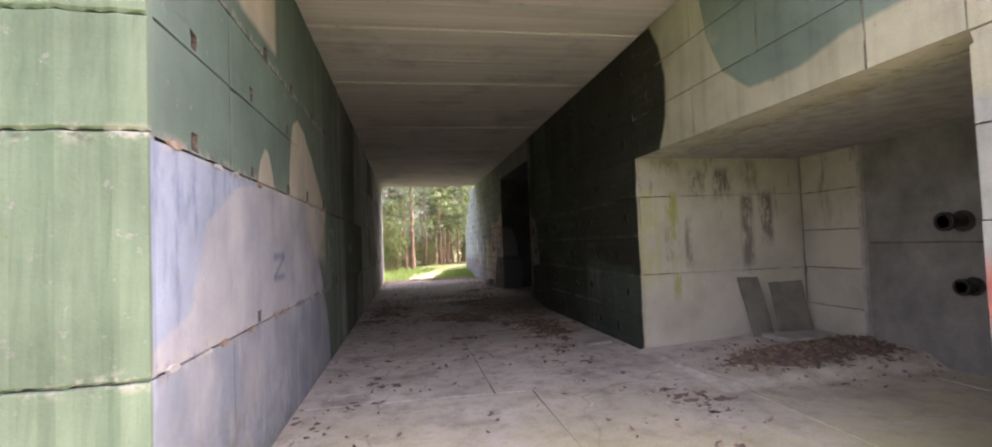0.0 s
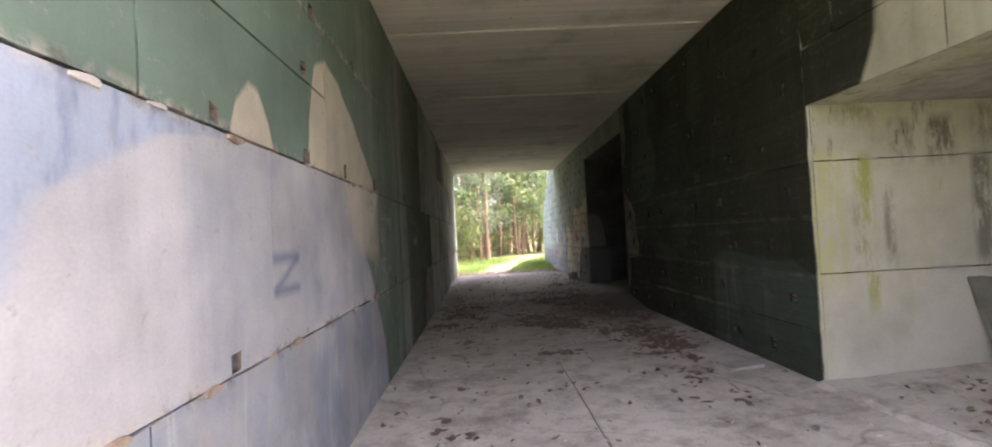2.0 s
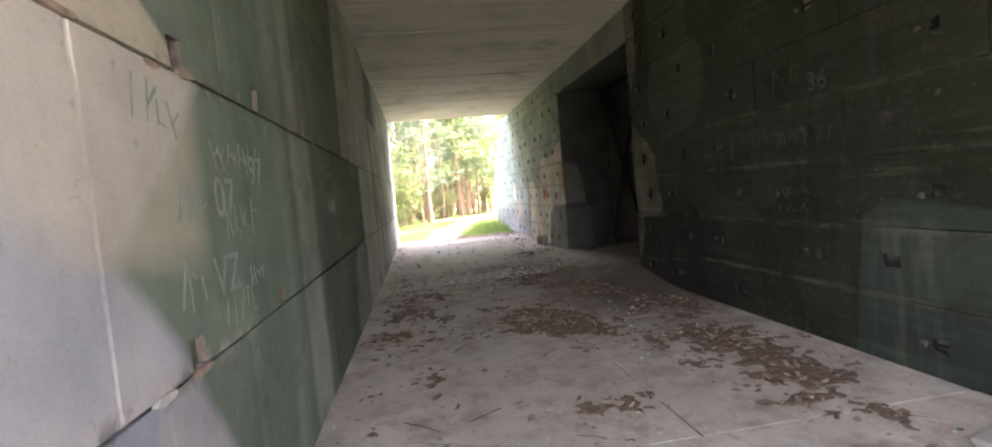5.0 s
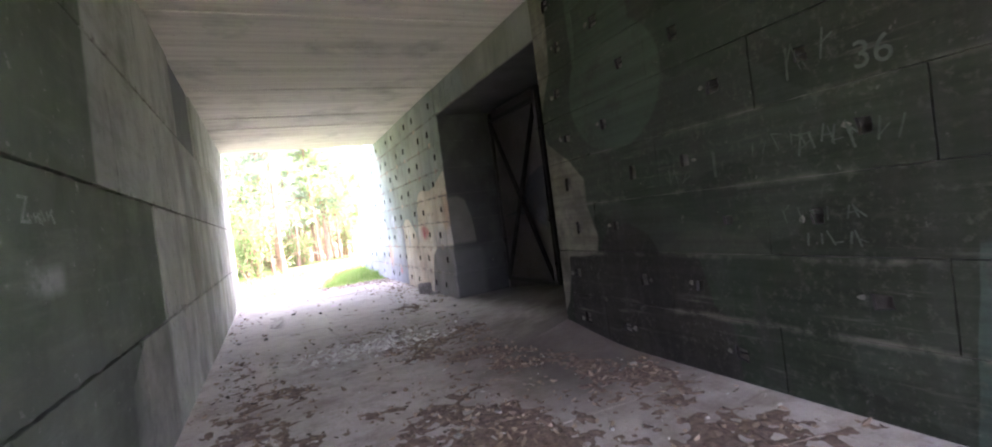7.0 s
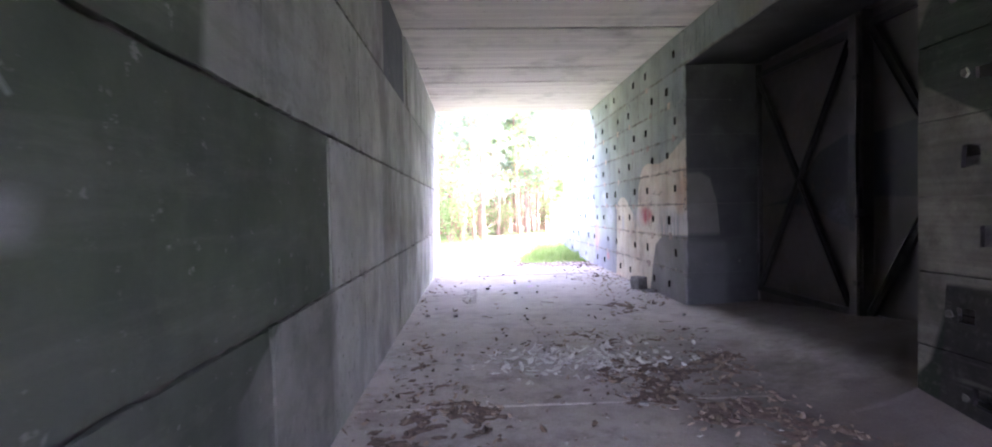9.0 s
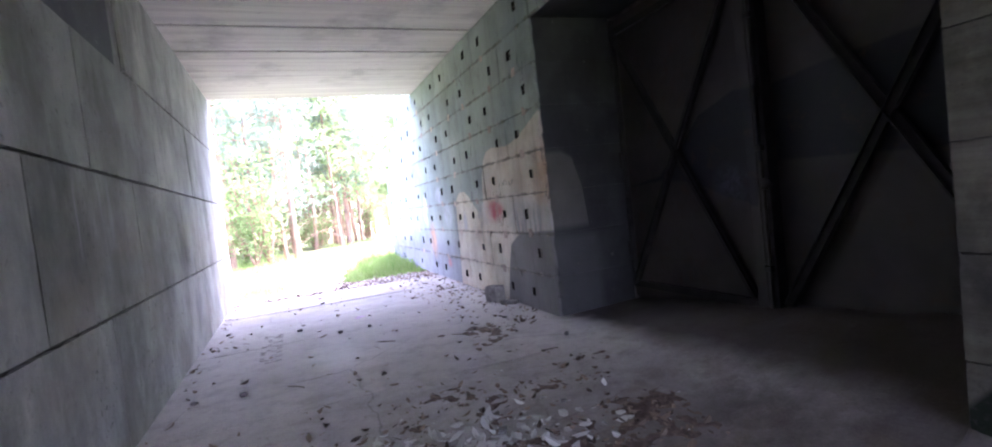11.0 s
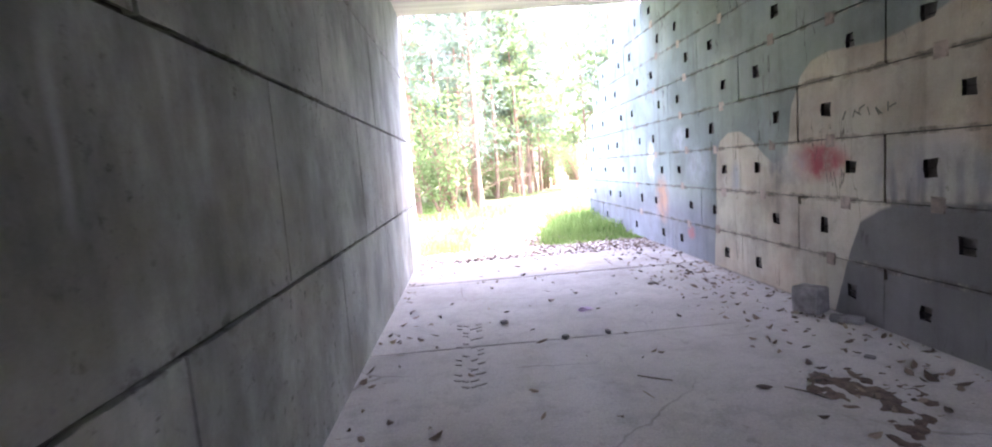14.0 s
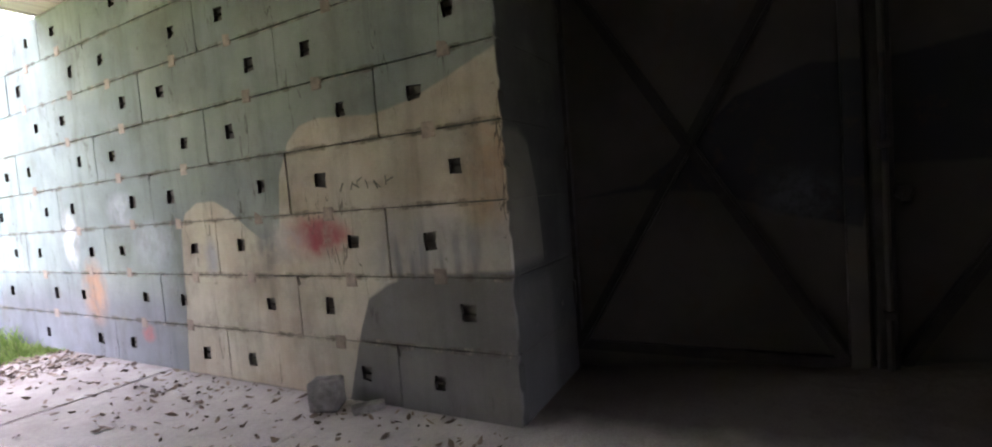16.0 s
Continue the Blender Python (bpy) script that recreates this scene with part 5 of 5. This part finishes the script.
tagged(pile, "heap of brown rotten leaves and soil in the bay", "debris", kind="stuff")


class Scatter:
    """Many small curled flakes in one mesh."""
    def __init__(self):
        self.v, self.f = [], []

    def flake(self, x, y, z, size, tilt=0.5, curl=0.3):
        a = rng.uniform(0, 2 * math.pi)
        l, w = size * rng.uniform(0.7, 1.4), size * rng.uniform(0.35, 0.75)
        rot = Euler((rng.uniform(-tilt, tilt), rng.uniform(-tilt, tilt), a)).to_matrix()
        c = size * curl * rng.uniform(-0.2, 1)
        pts = ((-l / 2, 0, c), (-l * 0.15, -w / 2, 0.1 * c), (l * 0.2, -w * 0.42, 0.1 * c), (l / 2, 0, c), (l * 0.2, w * 0.42, 0.3 * c), (-l * 0.15, w / 2, 0.3 * c))
        n = len(self.v)
        ps = [rot @ Vector(p) for p in pts]
        low = min(p.z for p in ps)
        for p in ps:
            self.v.append((x + p.x, y + p.y, z + p.z - low + 0.002))
        self.f += [(n, n + 1, n + 2, n + 3), (n, n + 3, n + 4, n + 5)]

    def blade(self, x, y, z, h, w, lean):
        a = rng.uniform(0, 2 * math.pi)
        dx, dy = math.cos(a), math.sin(a)
        lx, ly = lean * rng.uniform(-1, 1) * h, lean * rng.uniform(-1, 1) * h
        n = len(self.v)
        for s, t in ((-1, 0), (1, 0), (0.8, 0.5), (-0.8, 0.5), (0, 1)):
            self.v.append((x + s * w * dx + lx * t * t, y + s * w * dy + ly * t * t, z + h * t))
        self.f += [(n, n + 1, n + 2, n + 3), (n + 3, n + 2, n + 4)]

    def done(self, name, mat, label, category):
        me = bpy.data.meshes.new(name)
        me.from_pydata(self.v, [], self.f)
        me.materials.append(mat)
        return tagged(new(name, me), label, category, kind="stuff")


s = Scatter()
tries = 0
while tries < 60000:
    tries += 1
    x, y = rng.uniform(XL + 0.05, XR - 0.05), rng.uniform(3.5, 28.8)
    k = litter(x, y)
    if 13.0 < y < 19.2 and x > 3.0:
        continue
    chance = 0.008 + (0.02 if 11.5 < y < 18 else 0) + max(0, min(1, (k - (0.0 if 12 < y < 18 else 0.15)) * 1.6)) * (0.42 if y < 18 else 0.6)
    if y > 17.5 and x > 2.2:
        chance += 0.10 * min(1, (y - 17.5) / 4) * (x - 2.2)
    if y > 17.5 and x < XL + 0.35:
        chance += 0.06
    if y > 25.6:
        chance += 0.5
    if rng.random() < chance:
        s.flake(x, y, -0.06 if y > 26.9 else (max(0, min(0.012, (k - 0.3) * 0.03)) if k > 0.3 else 0.0), rng.uniform(0.025, 0.085) * (1.0 if y < 17.5 else 1.2), 0.5, 0.35)
for _ in range(900):
    x, y = 5.6 + rng.gauss(0, 0.7), 6.1 + rng.gauss(0, 0.42)
    if 3.9 < x < 6.6 and 4 < y < 7.25:
        s.flake(x, y, max(0, bay_rise(x, y)) + max(0, min(0.09, (heap(x, y) - 0.15) * 0.13)), rng.uniform(0.03, 0.09), 0.6)
s.done("dead_leaves", M_DRY, "scattered curled brown dead leaves on the concrete", "leaves")

s = Scatter()
for _ in range(420):
    x, y = rng.gauss(1.25, 0.5), rng.gauss(16.3, 0.28)
    s.flake(x, y, 0.004, rng.uniform(0.03, 0.13), 0.6, 0.25)
for _ in range(260):
    x, y = rng.uniform(XL + 0.1, XR - 0.1), rng.uniform(5, 18)
    s.flake(x, y, 0.02 if litter(x, y) > 0.3 else 0.0, rng.uniform(0.012, 0.05), 0.4, 0.2)
for _ in range(50):
    s.flake(rng.uniform(-0.3, 3.2), rng.uniform(1.5, 8), 0.0, rng.uniform(0.01, 0.04), 0.3, 0.2)
s.done("pale_scraps", M_PALE, "bleached white scraps and paint flakes on the floor", "litter")

note = bmesh.new()
pv = [note.verts.new(p) for p in ((-0.09, -0.06, 0), (0.0, -0.065, 0.012), (0.09, -0.06, 0.004), (0.09, 0.06, 0.01), (0.0, 0.065, 0.02), (-0.09, 0.06, 0.003))]
note.faces.new((pv[0], pv[1], pv[4], pv[5]))
note.faces.new((pv[1], pv[2], pv[3], pv[4]))
bmesh.ops.solidify(note, geom=note.faces[:], thickness=0.002)
paper = new("paper_scrap", mesh_of("paper_scrap", note, mat_plain("pink_paper", (0.62, 0.45, 0.62), (0.55, 0.42, 0.58), 5, 0.1)))
paper.matrix_world = pose(1.34, 21.9, 0.004, 0, 0, 30)
tagged(paper, "small crumpled pinkish paper scrap on the floor", "paper")

for i in range(16):
    x, y = rng.uniform(-0.4, 3.3), rng.uniform(6.5, 20)
    a, l = rng.uniform(0, 180), rng.uniform(0.12, 0.4)
    st = new("stick", mesh_of("stick", tube_into(bmesh.new(), [(-l / 2, 0, 0.008), (0, rng.uniform(-.02, .02), 0.012), (l / 2, 0, 0.008)], [0.005, 0.006, 0.004], 6), M_TWIG))
    st.matrix_world = pose(x, y, 0.004, 0, 0, a)
    tagged(st, "thin dry stick lying on the concrete floor", "stick", group="sticks on the floor")
for i in range(26):
    x, y = rng.uniform(-0.7, 3.5), rng.uniform(6, 22)
    lump("pebble", x, y, 0.0, rng.uniform(.03, .07), rng.uniform(.03, .08), rng.uniform(.02, .04), rng.uniform(0, 180), rng.uniform(0, 50), M_RUBBLE,
         "small grey concrete crumb on the floor", "pebble")


tread = bmesh.new()
for i in range(15):
    y = 20.05 + 0.115 * i
    for side in (-1, 1):
        for c in (0, 1):
            if rng.random() < 0.6:
                a = Vector((-0.02 + side * (0.01 + 0.065 * c), y + 0.03 * c, 0.003))
                b = a + Vector((side * 0.055, 0.035 + rng.uniform(-.008, .008), 0))
                bar_into(tread, a, b, rng.uniform(0.018, 0.03), 0.007, (0, 0, 1))
print_ob = new("tyre_print", mesh_of("tyre_print", tread, M_PRINT))
tagged(print_ob, "dried muddy tyre tread print on the concrete", "tyre print", kind="stuff")


# ---- graffiti strokes on the walls ----
M_CHALK = mat_plain("chalk_paint", (0.29, 0.335, 0.30), (0.19, 0.235, 0.195), 9, 0.2)


def stroke_letter(text, m, size, mat, name, label):
    cu = bpy.data.curves.new(name, 'FONT')
    cu.body = text
    cu.size = size
    cu.extrude = 0.0006
    tmp = bpy.data.objects.new(name, cu)
    scene.collection.objects.link(tmp)
    bpy.context.view_layer.update()
    me = bpy.data.meshes.new_from_object(tmp.evaluated_get(bpy.context.evaluated_depsgraph_get()))
    bpy.data.objects.remove(tmp)
    me.materials.append(mat)
    ob = new(name, me)
    ob.matrix_world = m
    return tagged(ob, label, "graffiti")


# upright writing on the left wall reads along +y
LEFT_TEXT = Matrix(((0, 0, 1, XL + 0.0085), (1, 0, 0, 0), (0, 1, 0, 0), (0, 0, 0, 1)))
RIGHT_TEXT = Matrix(((0, 0, -1, XR - 0.0085), (-1, 0, 0, 0), (0, 1, 0, 0), (0, 0, 0, 1)))


def bars(name, m, width, height, count, mat, label, seed):
    """Unreadable scrawl: short flat strokes in a row."""
    r = random.Random(seed)
    bm = bmesh.new()
    for i in range(count):
        u = width * (i + 0.5) / count
        a = Vector((u + r.uniform(-.02, .02), r.uniform(0, 0.3) * height, 0))
        b = Vector((u + r.uniform(-.06, .06), height * r.uniform(0.65, 1), 0))
        bar_into(bm, a, b, r.uniform(0.008, 0.018), 0.0012, (0, 0, 1))
        if r.random() < 0.7:
            c = a.lerp(b, r.random()) + Vector((r.uniform(0.04, 0.09), r.uniform(-.04, .04), 0))
            bar_into(bm, a.lerp(b, r.random()), c, r.uniform(0.008, 0.015), 0.0012, (0, 0, 1))
    ob = new(name, mesh_of(name, bm, mat))
    ob.matrix_world = m
    return tagged(ob, label, "graffiti", group="scratched writing", kind="stuff")


for k, (yy, zz, w, h, c) in enumerate(((8.45, 1.95, 0.5, 0.17, 6), (8.5, 1.62, 0.45, 0.22, 4), (8.95, 2.0, 0.25, 0.14, 3), (8.35, 1.2, 0.5, 0.2, 5), (8.0, 1.7, 0.3, 0.2, 3), (7.75, 2.05, 0.4, 0.22, 4), (7.95, 1.32, 0.3, 0.26, 3), (8.75, 1.35, 0.3, 0.12, 4))):
    bars("chalk_scrawl", Matrix.Translation((0, yy, zz)) @ LEFT_TEXT, w, h, c, M_CHALK, "faded pale chalk scrawl on the green panel", 30 + k)
stroke_letter("VZ", Matrix.Translation((0, 8.32, 1.38)) @ LEFT_TEXT, 0.26, M_CHALK, "chalk_letters", "large pale chalk letters on the green panel")
stroke_letter("97", Matrix.Translation((0, 8.95, 1.90)) @ LEFT_TEXT, 0.24, M_CHALK, "chalk_letters", "pale chalk digits on the green panel")
stroke_letter("07", Matrix.Translation((0, 8.42, 1.74)) @ LEFT_TEXT, 0.27, M_CHALK, "chalk_letters", "pale chalk digits on the green panel")
M_WHITE = mat_plain("white_chalk", (0.20, 0.225, 0.195), (0.12, 0.14, 0.115), 14, 0.2)
for k, (yy, zz, w, h, c) in enumerate(((11.52, 2.03, 0.32, 0.08, 5), (10.75, 2.3, 0.2, 0.12, 2))):
    bars("chalk_scrawl", Matrix.Translation((0, yy, zz)) @ LEFT_TEXT, w, h, c, M_WHITE, "small white chalk scrawl on the dark panel", 70 + k)
M_FAINT = mat_plain("faint_chalk", (0.09, 0.10, 0.08), (0.05, 0.058, 0.045), 14, 0.2)
for k, (yy, zz, w, h, c) in enumerate(((11.35, 1.98, 0.9, 0.16, 8), (11.1, 1.40, 0.65, 0.14, 6), (11.0, 2.5, 0.4, 0.3, 3), (12.3, 1.8, 0.25, 0.22, 3))):
    bars("chalk_scrawl", Matrix.Translation((0, yy, zz)) @ RIGHT_TEXT, w, h, c, M_FAINT, "faint chalk scrawl on the dark block wall", 50 + k)


stroke_letter("Z", Matrix.Translation((0, 11.38, 2.03)) @ LEFT_TEXT, 0.2, M_WHITE, "chalk_letters", "small white chalk letter on the dark panel")
stroke_letter("36", Matrix.Translation((0, 10.45, 2.44)) @ RIGHT_TEXT, 0.26, M_FAINT, "chalk_letters", "faint chalk digits on the dark block wall")
stroke_letter("1", Matrix.Translation((0, 11.78, 1.86)) @ RIGHT_TEXT, 0.34, M_FAINT, "chalk_letters", "pale chalk stroke on the dark block wall")
for k, (yy, zz, w, h, c, m) in enumerate(((10.95, 1.92, 0.8, 0.2, 6, M_FAINT), (20.98, 1.93, 0.62, 0.12, 6, M_PLATE), (10.95, 1.22, 0.5, 0.14, 5, M_FAINT))):
    bars("chalk_scrawl", Matrix.Translation((0, yy, zz)) @ RIGHT_TEXT, w, h, c, m, "small faded scrawl on the block wall", 90 + k)


# ---- woods beyond the shelter ----
def pine(seed, height, crown_from, needles, mat_leaves, spread, thick, wide=1.0):
    r = random.Random(seed)
    tree = tagged(base("pine_tree"), "tall pine with a bare reddish trunk", "tree")
    pts, rad = [], []
    lean = (r.uniform(-.4, .4), r.uniform(-.4, .4))
    for i in range(9):
        f = i / 8
        pts.append((lean[0] * f + r.uniform(-.05, .05) * (i > 0), lean[1] * f + r.uniform(-.05, .05) * (i > 0), height * f - 0.1))
        rad.append(thick * (1 - 0.86 * f) * (1.25 if i == 0 else 1))
    bm = tube_into(bmesh.new(), pts, rad, 9)
    lv, lf = [], []
    for i in range(44):
        f = crown_from + (1 - crown_from) * (i + r.random()) / 44
        if i < 4:
            f = crown_from * (0.4 + 0.15 * i)
        k = min(7, int(f * 8))
        p = Vector(pts[k]).lerp(Vector(pts[k + 1]), f * 8 - k)
        a = r.uniform(0, 6.28)
        l = spread * (1.1 - 0.75 * f) * r.uniform(0.6, 1.2)
        tip = p + Vector((math.cos(a) * l, math.sin(a) * l, r.uniform(-0.1, 0.45) * l))
        midp = p.lerp(tip, 0.5) + Vector((0, 0, r.uniform(-.1, .2)))
        tube_into(bm, [p, midp, tip], [thick * 0.22 * (1.1 - f), thick * 0.13 * (1.1 - f), 0.008], 5)
        if i < 4:
            continue
        for c in range(7):
            q = p.lerp(tip, r.uniform(0.35, 1.05)) + Vector((r.gauss(0, .3), r.gauss(0, .3), r.gauss(0, .22)))
            rr = r.uniform(0.25, 0.6)
            for _ in range(needles):
                d = Vector((r.gauss(0, 1), r.gauss(0, 1), r.gauss(0, 0.45))) * rr * 0.6
                o = q + d
                e = Vector((r.gauss(0, 1), r.gauss(0, 1), r.gauss(0, 1))).normalized()
                w = e.orthogonal().normalized()
                s1, s2 = r.uniform(0.12, 0.30), r.uniform(0.018, 0.045) * wide
                n = len(lv)
                lv.extend([tuple(o - e * s1), tuple(o + w * s2), tuple(o + e * s1), tuple(o - w * s2)])
                lf.append((n, n + 1, n + 2, n + 3))
    part("trunk", bm, M_BARK, tree)
    me = bpy.data.meshes.new("crown")
    me.from_pydata(lv, [], lf)
    me.materials.append(mat_leaves)
    crown = new("crown", me)
    crown.parent = tree
    return tree


def bush(seed, height, mat_leaves):
    r = random.Random(seed)
    b = tagged(base("young_tree"), "young broadleaf tree with light green leaves", "tree")
    bm = bmesh.new()
    lv, lf = [], []
    for i in range(9):
        a, l = r.uniform(0, 6.28), height * r.uniform(0.6, 1)
        tip = Vector((math.cos(a) * l * 0.35, math.sin(a) * l * 0.35, l))
        tube_into(bm, [(0, 0, -0.05), tip * 0.5 + Vector((r.uniform(-.1, .1), r.uniform(-.1, .1), 0)), tip], [0.05, 0.03, 0.008], 5)
        for c in range(16):
            q = tip * r.uniform(0.25, 1.0) + Vector((r.gauss(0, .35), r.gauss(0, .35), r.gauss(0, .25)))
            for _ in range(9):
                o = q + Vector((r.gauss(0, .22), r.gauss(0, .22), r.gauss(0, .18)))
                e = Vector((r.gauss(0, 1), r.gauss(0, 1), r.gauss(0, .6))).normalized()
                w = e.orthogonal().normalized()
                s1, s2 = r.uniform(0.05, 0.1), r.uniform(0.03, 0.06)
                n = len(lv)
                lv.extend([tuple(o - e * s1), tuple(o + w * s2), tuple(o + e * s1), tuple(o - w * s2)])
                lf.append((n, n + 1, n + 2, n + 3))
    part("stem", bm, M_BARK, b)
    me = bpy.data.meshes.new("foliage")
    me.from_pydata(lv, [], lf)
    me.materials.append(mat_leaves)
    ob = new("foliage", me)
    ob.parent = b
    return b


KINDS = [pine(11, 13, 0.22, 9, M_NEEDLE, 2.5, 0.13), pine(12, 15, 0.28, 9, M_NEEDLE, 2.6, 0.15), pine(13, 10, 0.16, 7, M_NEEDLE, 2.2, 0.10), pine(14, 12, 0.18, 6, M_BIRCH, 2.6, 0.11, 2.0),
         pine(15, 16, 0.42, 8, M_NEEDLE, 2.0, 0.10), pine(16, 14, 0.36, 8, M_NEEDLE, 1.8, 0.075)]
SMALL = [bush(21, 3.2, M_BIRCH), bush(22, 4.5, M_BIRCH)]
SPOTS = ((-3.2, 38.5), (0.6, 39.2), (-6.0, 41.0), (3.0, 43.5), (-1.3, 40.5), (-4.4, 42.5), (-0.8, 44.5), (9.0, 41.5))
for t, (x, y) in zip(KINDS + SMALL, SPOTS):
    t.location = (x, y, -0.08)
wood = random.Random(5)
n = 0
while n < 135:
    y = 37 + 50 * wood.random() ** 1.3
    x = wood.uniform(-26, 34) * (0.5 + y / 80)
    mid = 0.9 + max(0, y - 29) ** 1.35 * 0.11
    if abs(x - mid) < (2.2 if y < 44 else 0.9):
        continue
    src = KINDS[wood.choice((0, 1, 2, 3, 3, 4, 4, 5, 5))]
    copy_thing(src, pose(x, y, -0.08, 0, 0, wood.uniform(0, 360)) @ Matrix.Scale(wood.uniform(0.8, 1.2), 4))
    n += 1
for _ in range(90):
    y = 38 + 34 * wood.random()
    x = wood.uniform(-22, 30)
    mid = 0.9 + max(0, y - 29) ** 1.35 * 0.11
    if abs(x - mid) < 2.6:
        continue
    copy_thing(SMALL[wood.choice((0, 1))], pose(x, y, -0.08, 0, 0, wood.uniform(0, 360)) @ Matrix.Scale(wood.uniform(0.7, 1.9), 4))
for x, y, k in ((3.6, 45.5, 0), (8.6, 45.0, 2), (2.2, 49.0, 1), (5.2, 52.0, 3), (10.5, 49.5, 0), (12.5, 47.0, 3), (0.5, 47.0, 1), (1.6, 43.5, 4), (4.4, 48.5, 4), (2.8, 54.0, 0), (-0.4, 51.0, 4), (3.2, 58.0, 1), (6.2, 55.0, 0), (7.0, 57.0, 1), (-2.2, 46.0, 3), (14.0, 53.0, 1)):
    copy_thing(KINDS[k], pose(x, y, -0.08, 0, 0, 53 * x) @ Matrix.Scale(0.95 + 0.03 * k, 4))
for x, y, k in ((-4.5, 36.8, 0), (-2.4, 37.4, 1), (-6.5, 37.6, 1), (-1.2, 38.2, 0), (-3.4, 39.8, 1), (9.4, 43.0, 1), (11.0, 44.5, 0)):
    copy_thing(SMALL[k], pose(x, y, -0.08, 0, 0, 41 * x))
for x, y, k in ((-2.6, 3.4, 0), (-3.0, 5.2, 1), (-4.5, 1.8, 0)):
    copy_thing(SMALL[k], pose(x, y, -0.06, 0, 0, 70 * x))

s = Scatter()
grass = random.Random(9)
for _ in range(60000):
    y = 26.75 + 22 * grass.random() ** 1.8
    x = grass.uniform(-9, 14) if y > 31.6 else grass.uniform(-6, XR)
    mid = 0.9 + max(0, y - 29) ** 1.35 * 0.11
    off = abs(x - mid)
    if off < 0.85 + 0.4 * noise.noise(Vector((x, y, 0))) and grass.random() < 0.95:
        continue
    tall = 0.16 + 0.16 * noise.noise(Vector((x * 0.5, y * 0.5, 7)))
    if x > 2.3 and 28 < y < 36:
        tall += 0.17
    if y < 27.4:
        tall *= 0.7
    s.blade(x, y, -0.07, max(0.06, tall) * grass.uniform(0.6, 1.5), grass.uniform(0.006, 0.014) * (1 + max(0, y - 30) * 0.06), 0.5)
for _ in range(5000):
    x, y = grass.uniform(-4.5, -1.66), grass.uniform(-2, 5)
    s.blade(x, y, -0.07, grass.uniform(0.1, 0.45), grass.uniform(0.004, 0.01), 0.5)
s.done("grass", M_GRASS, "fresh green meadow grass along the track", "grass")
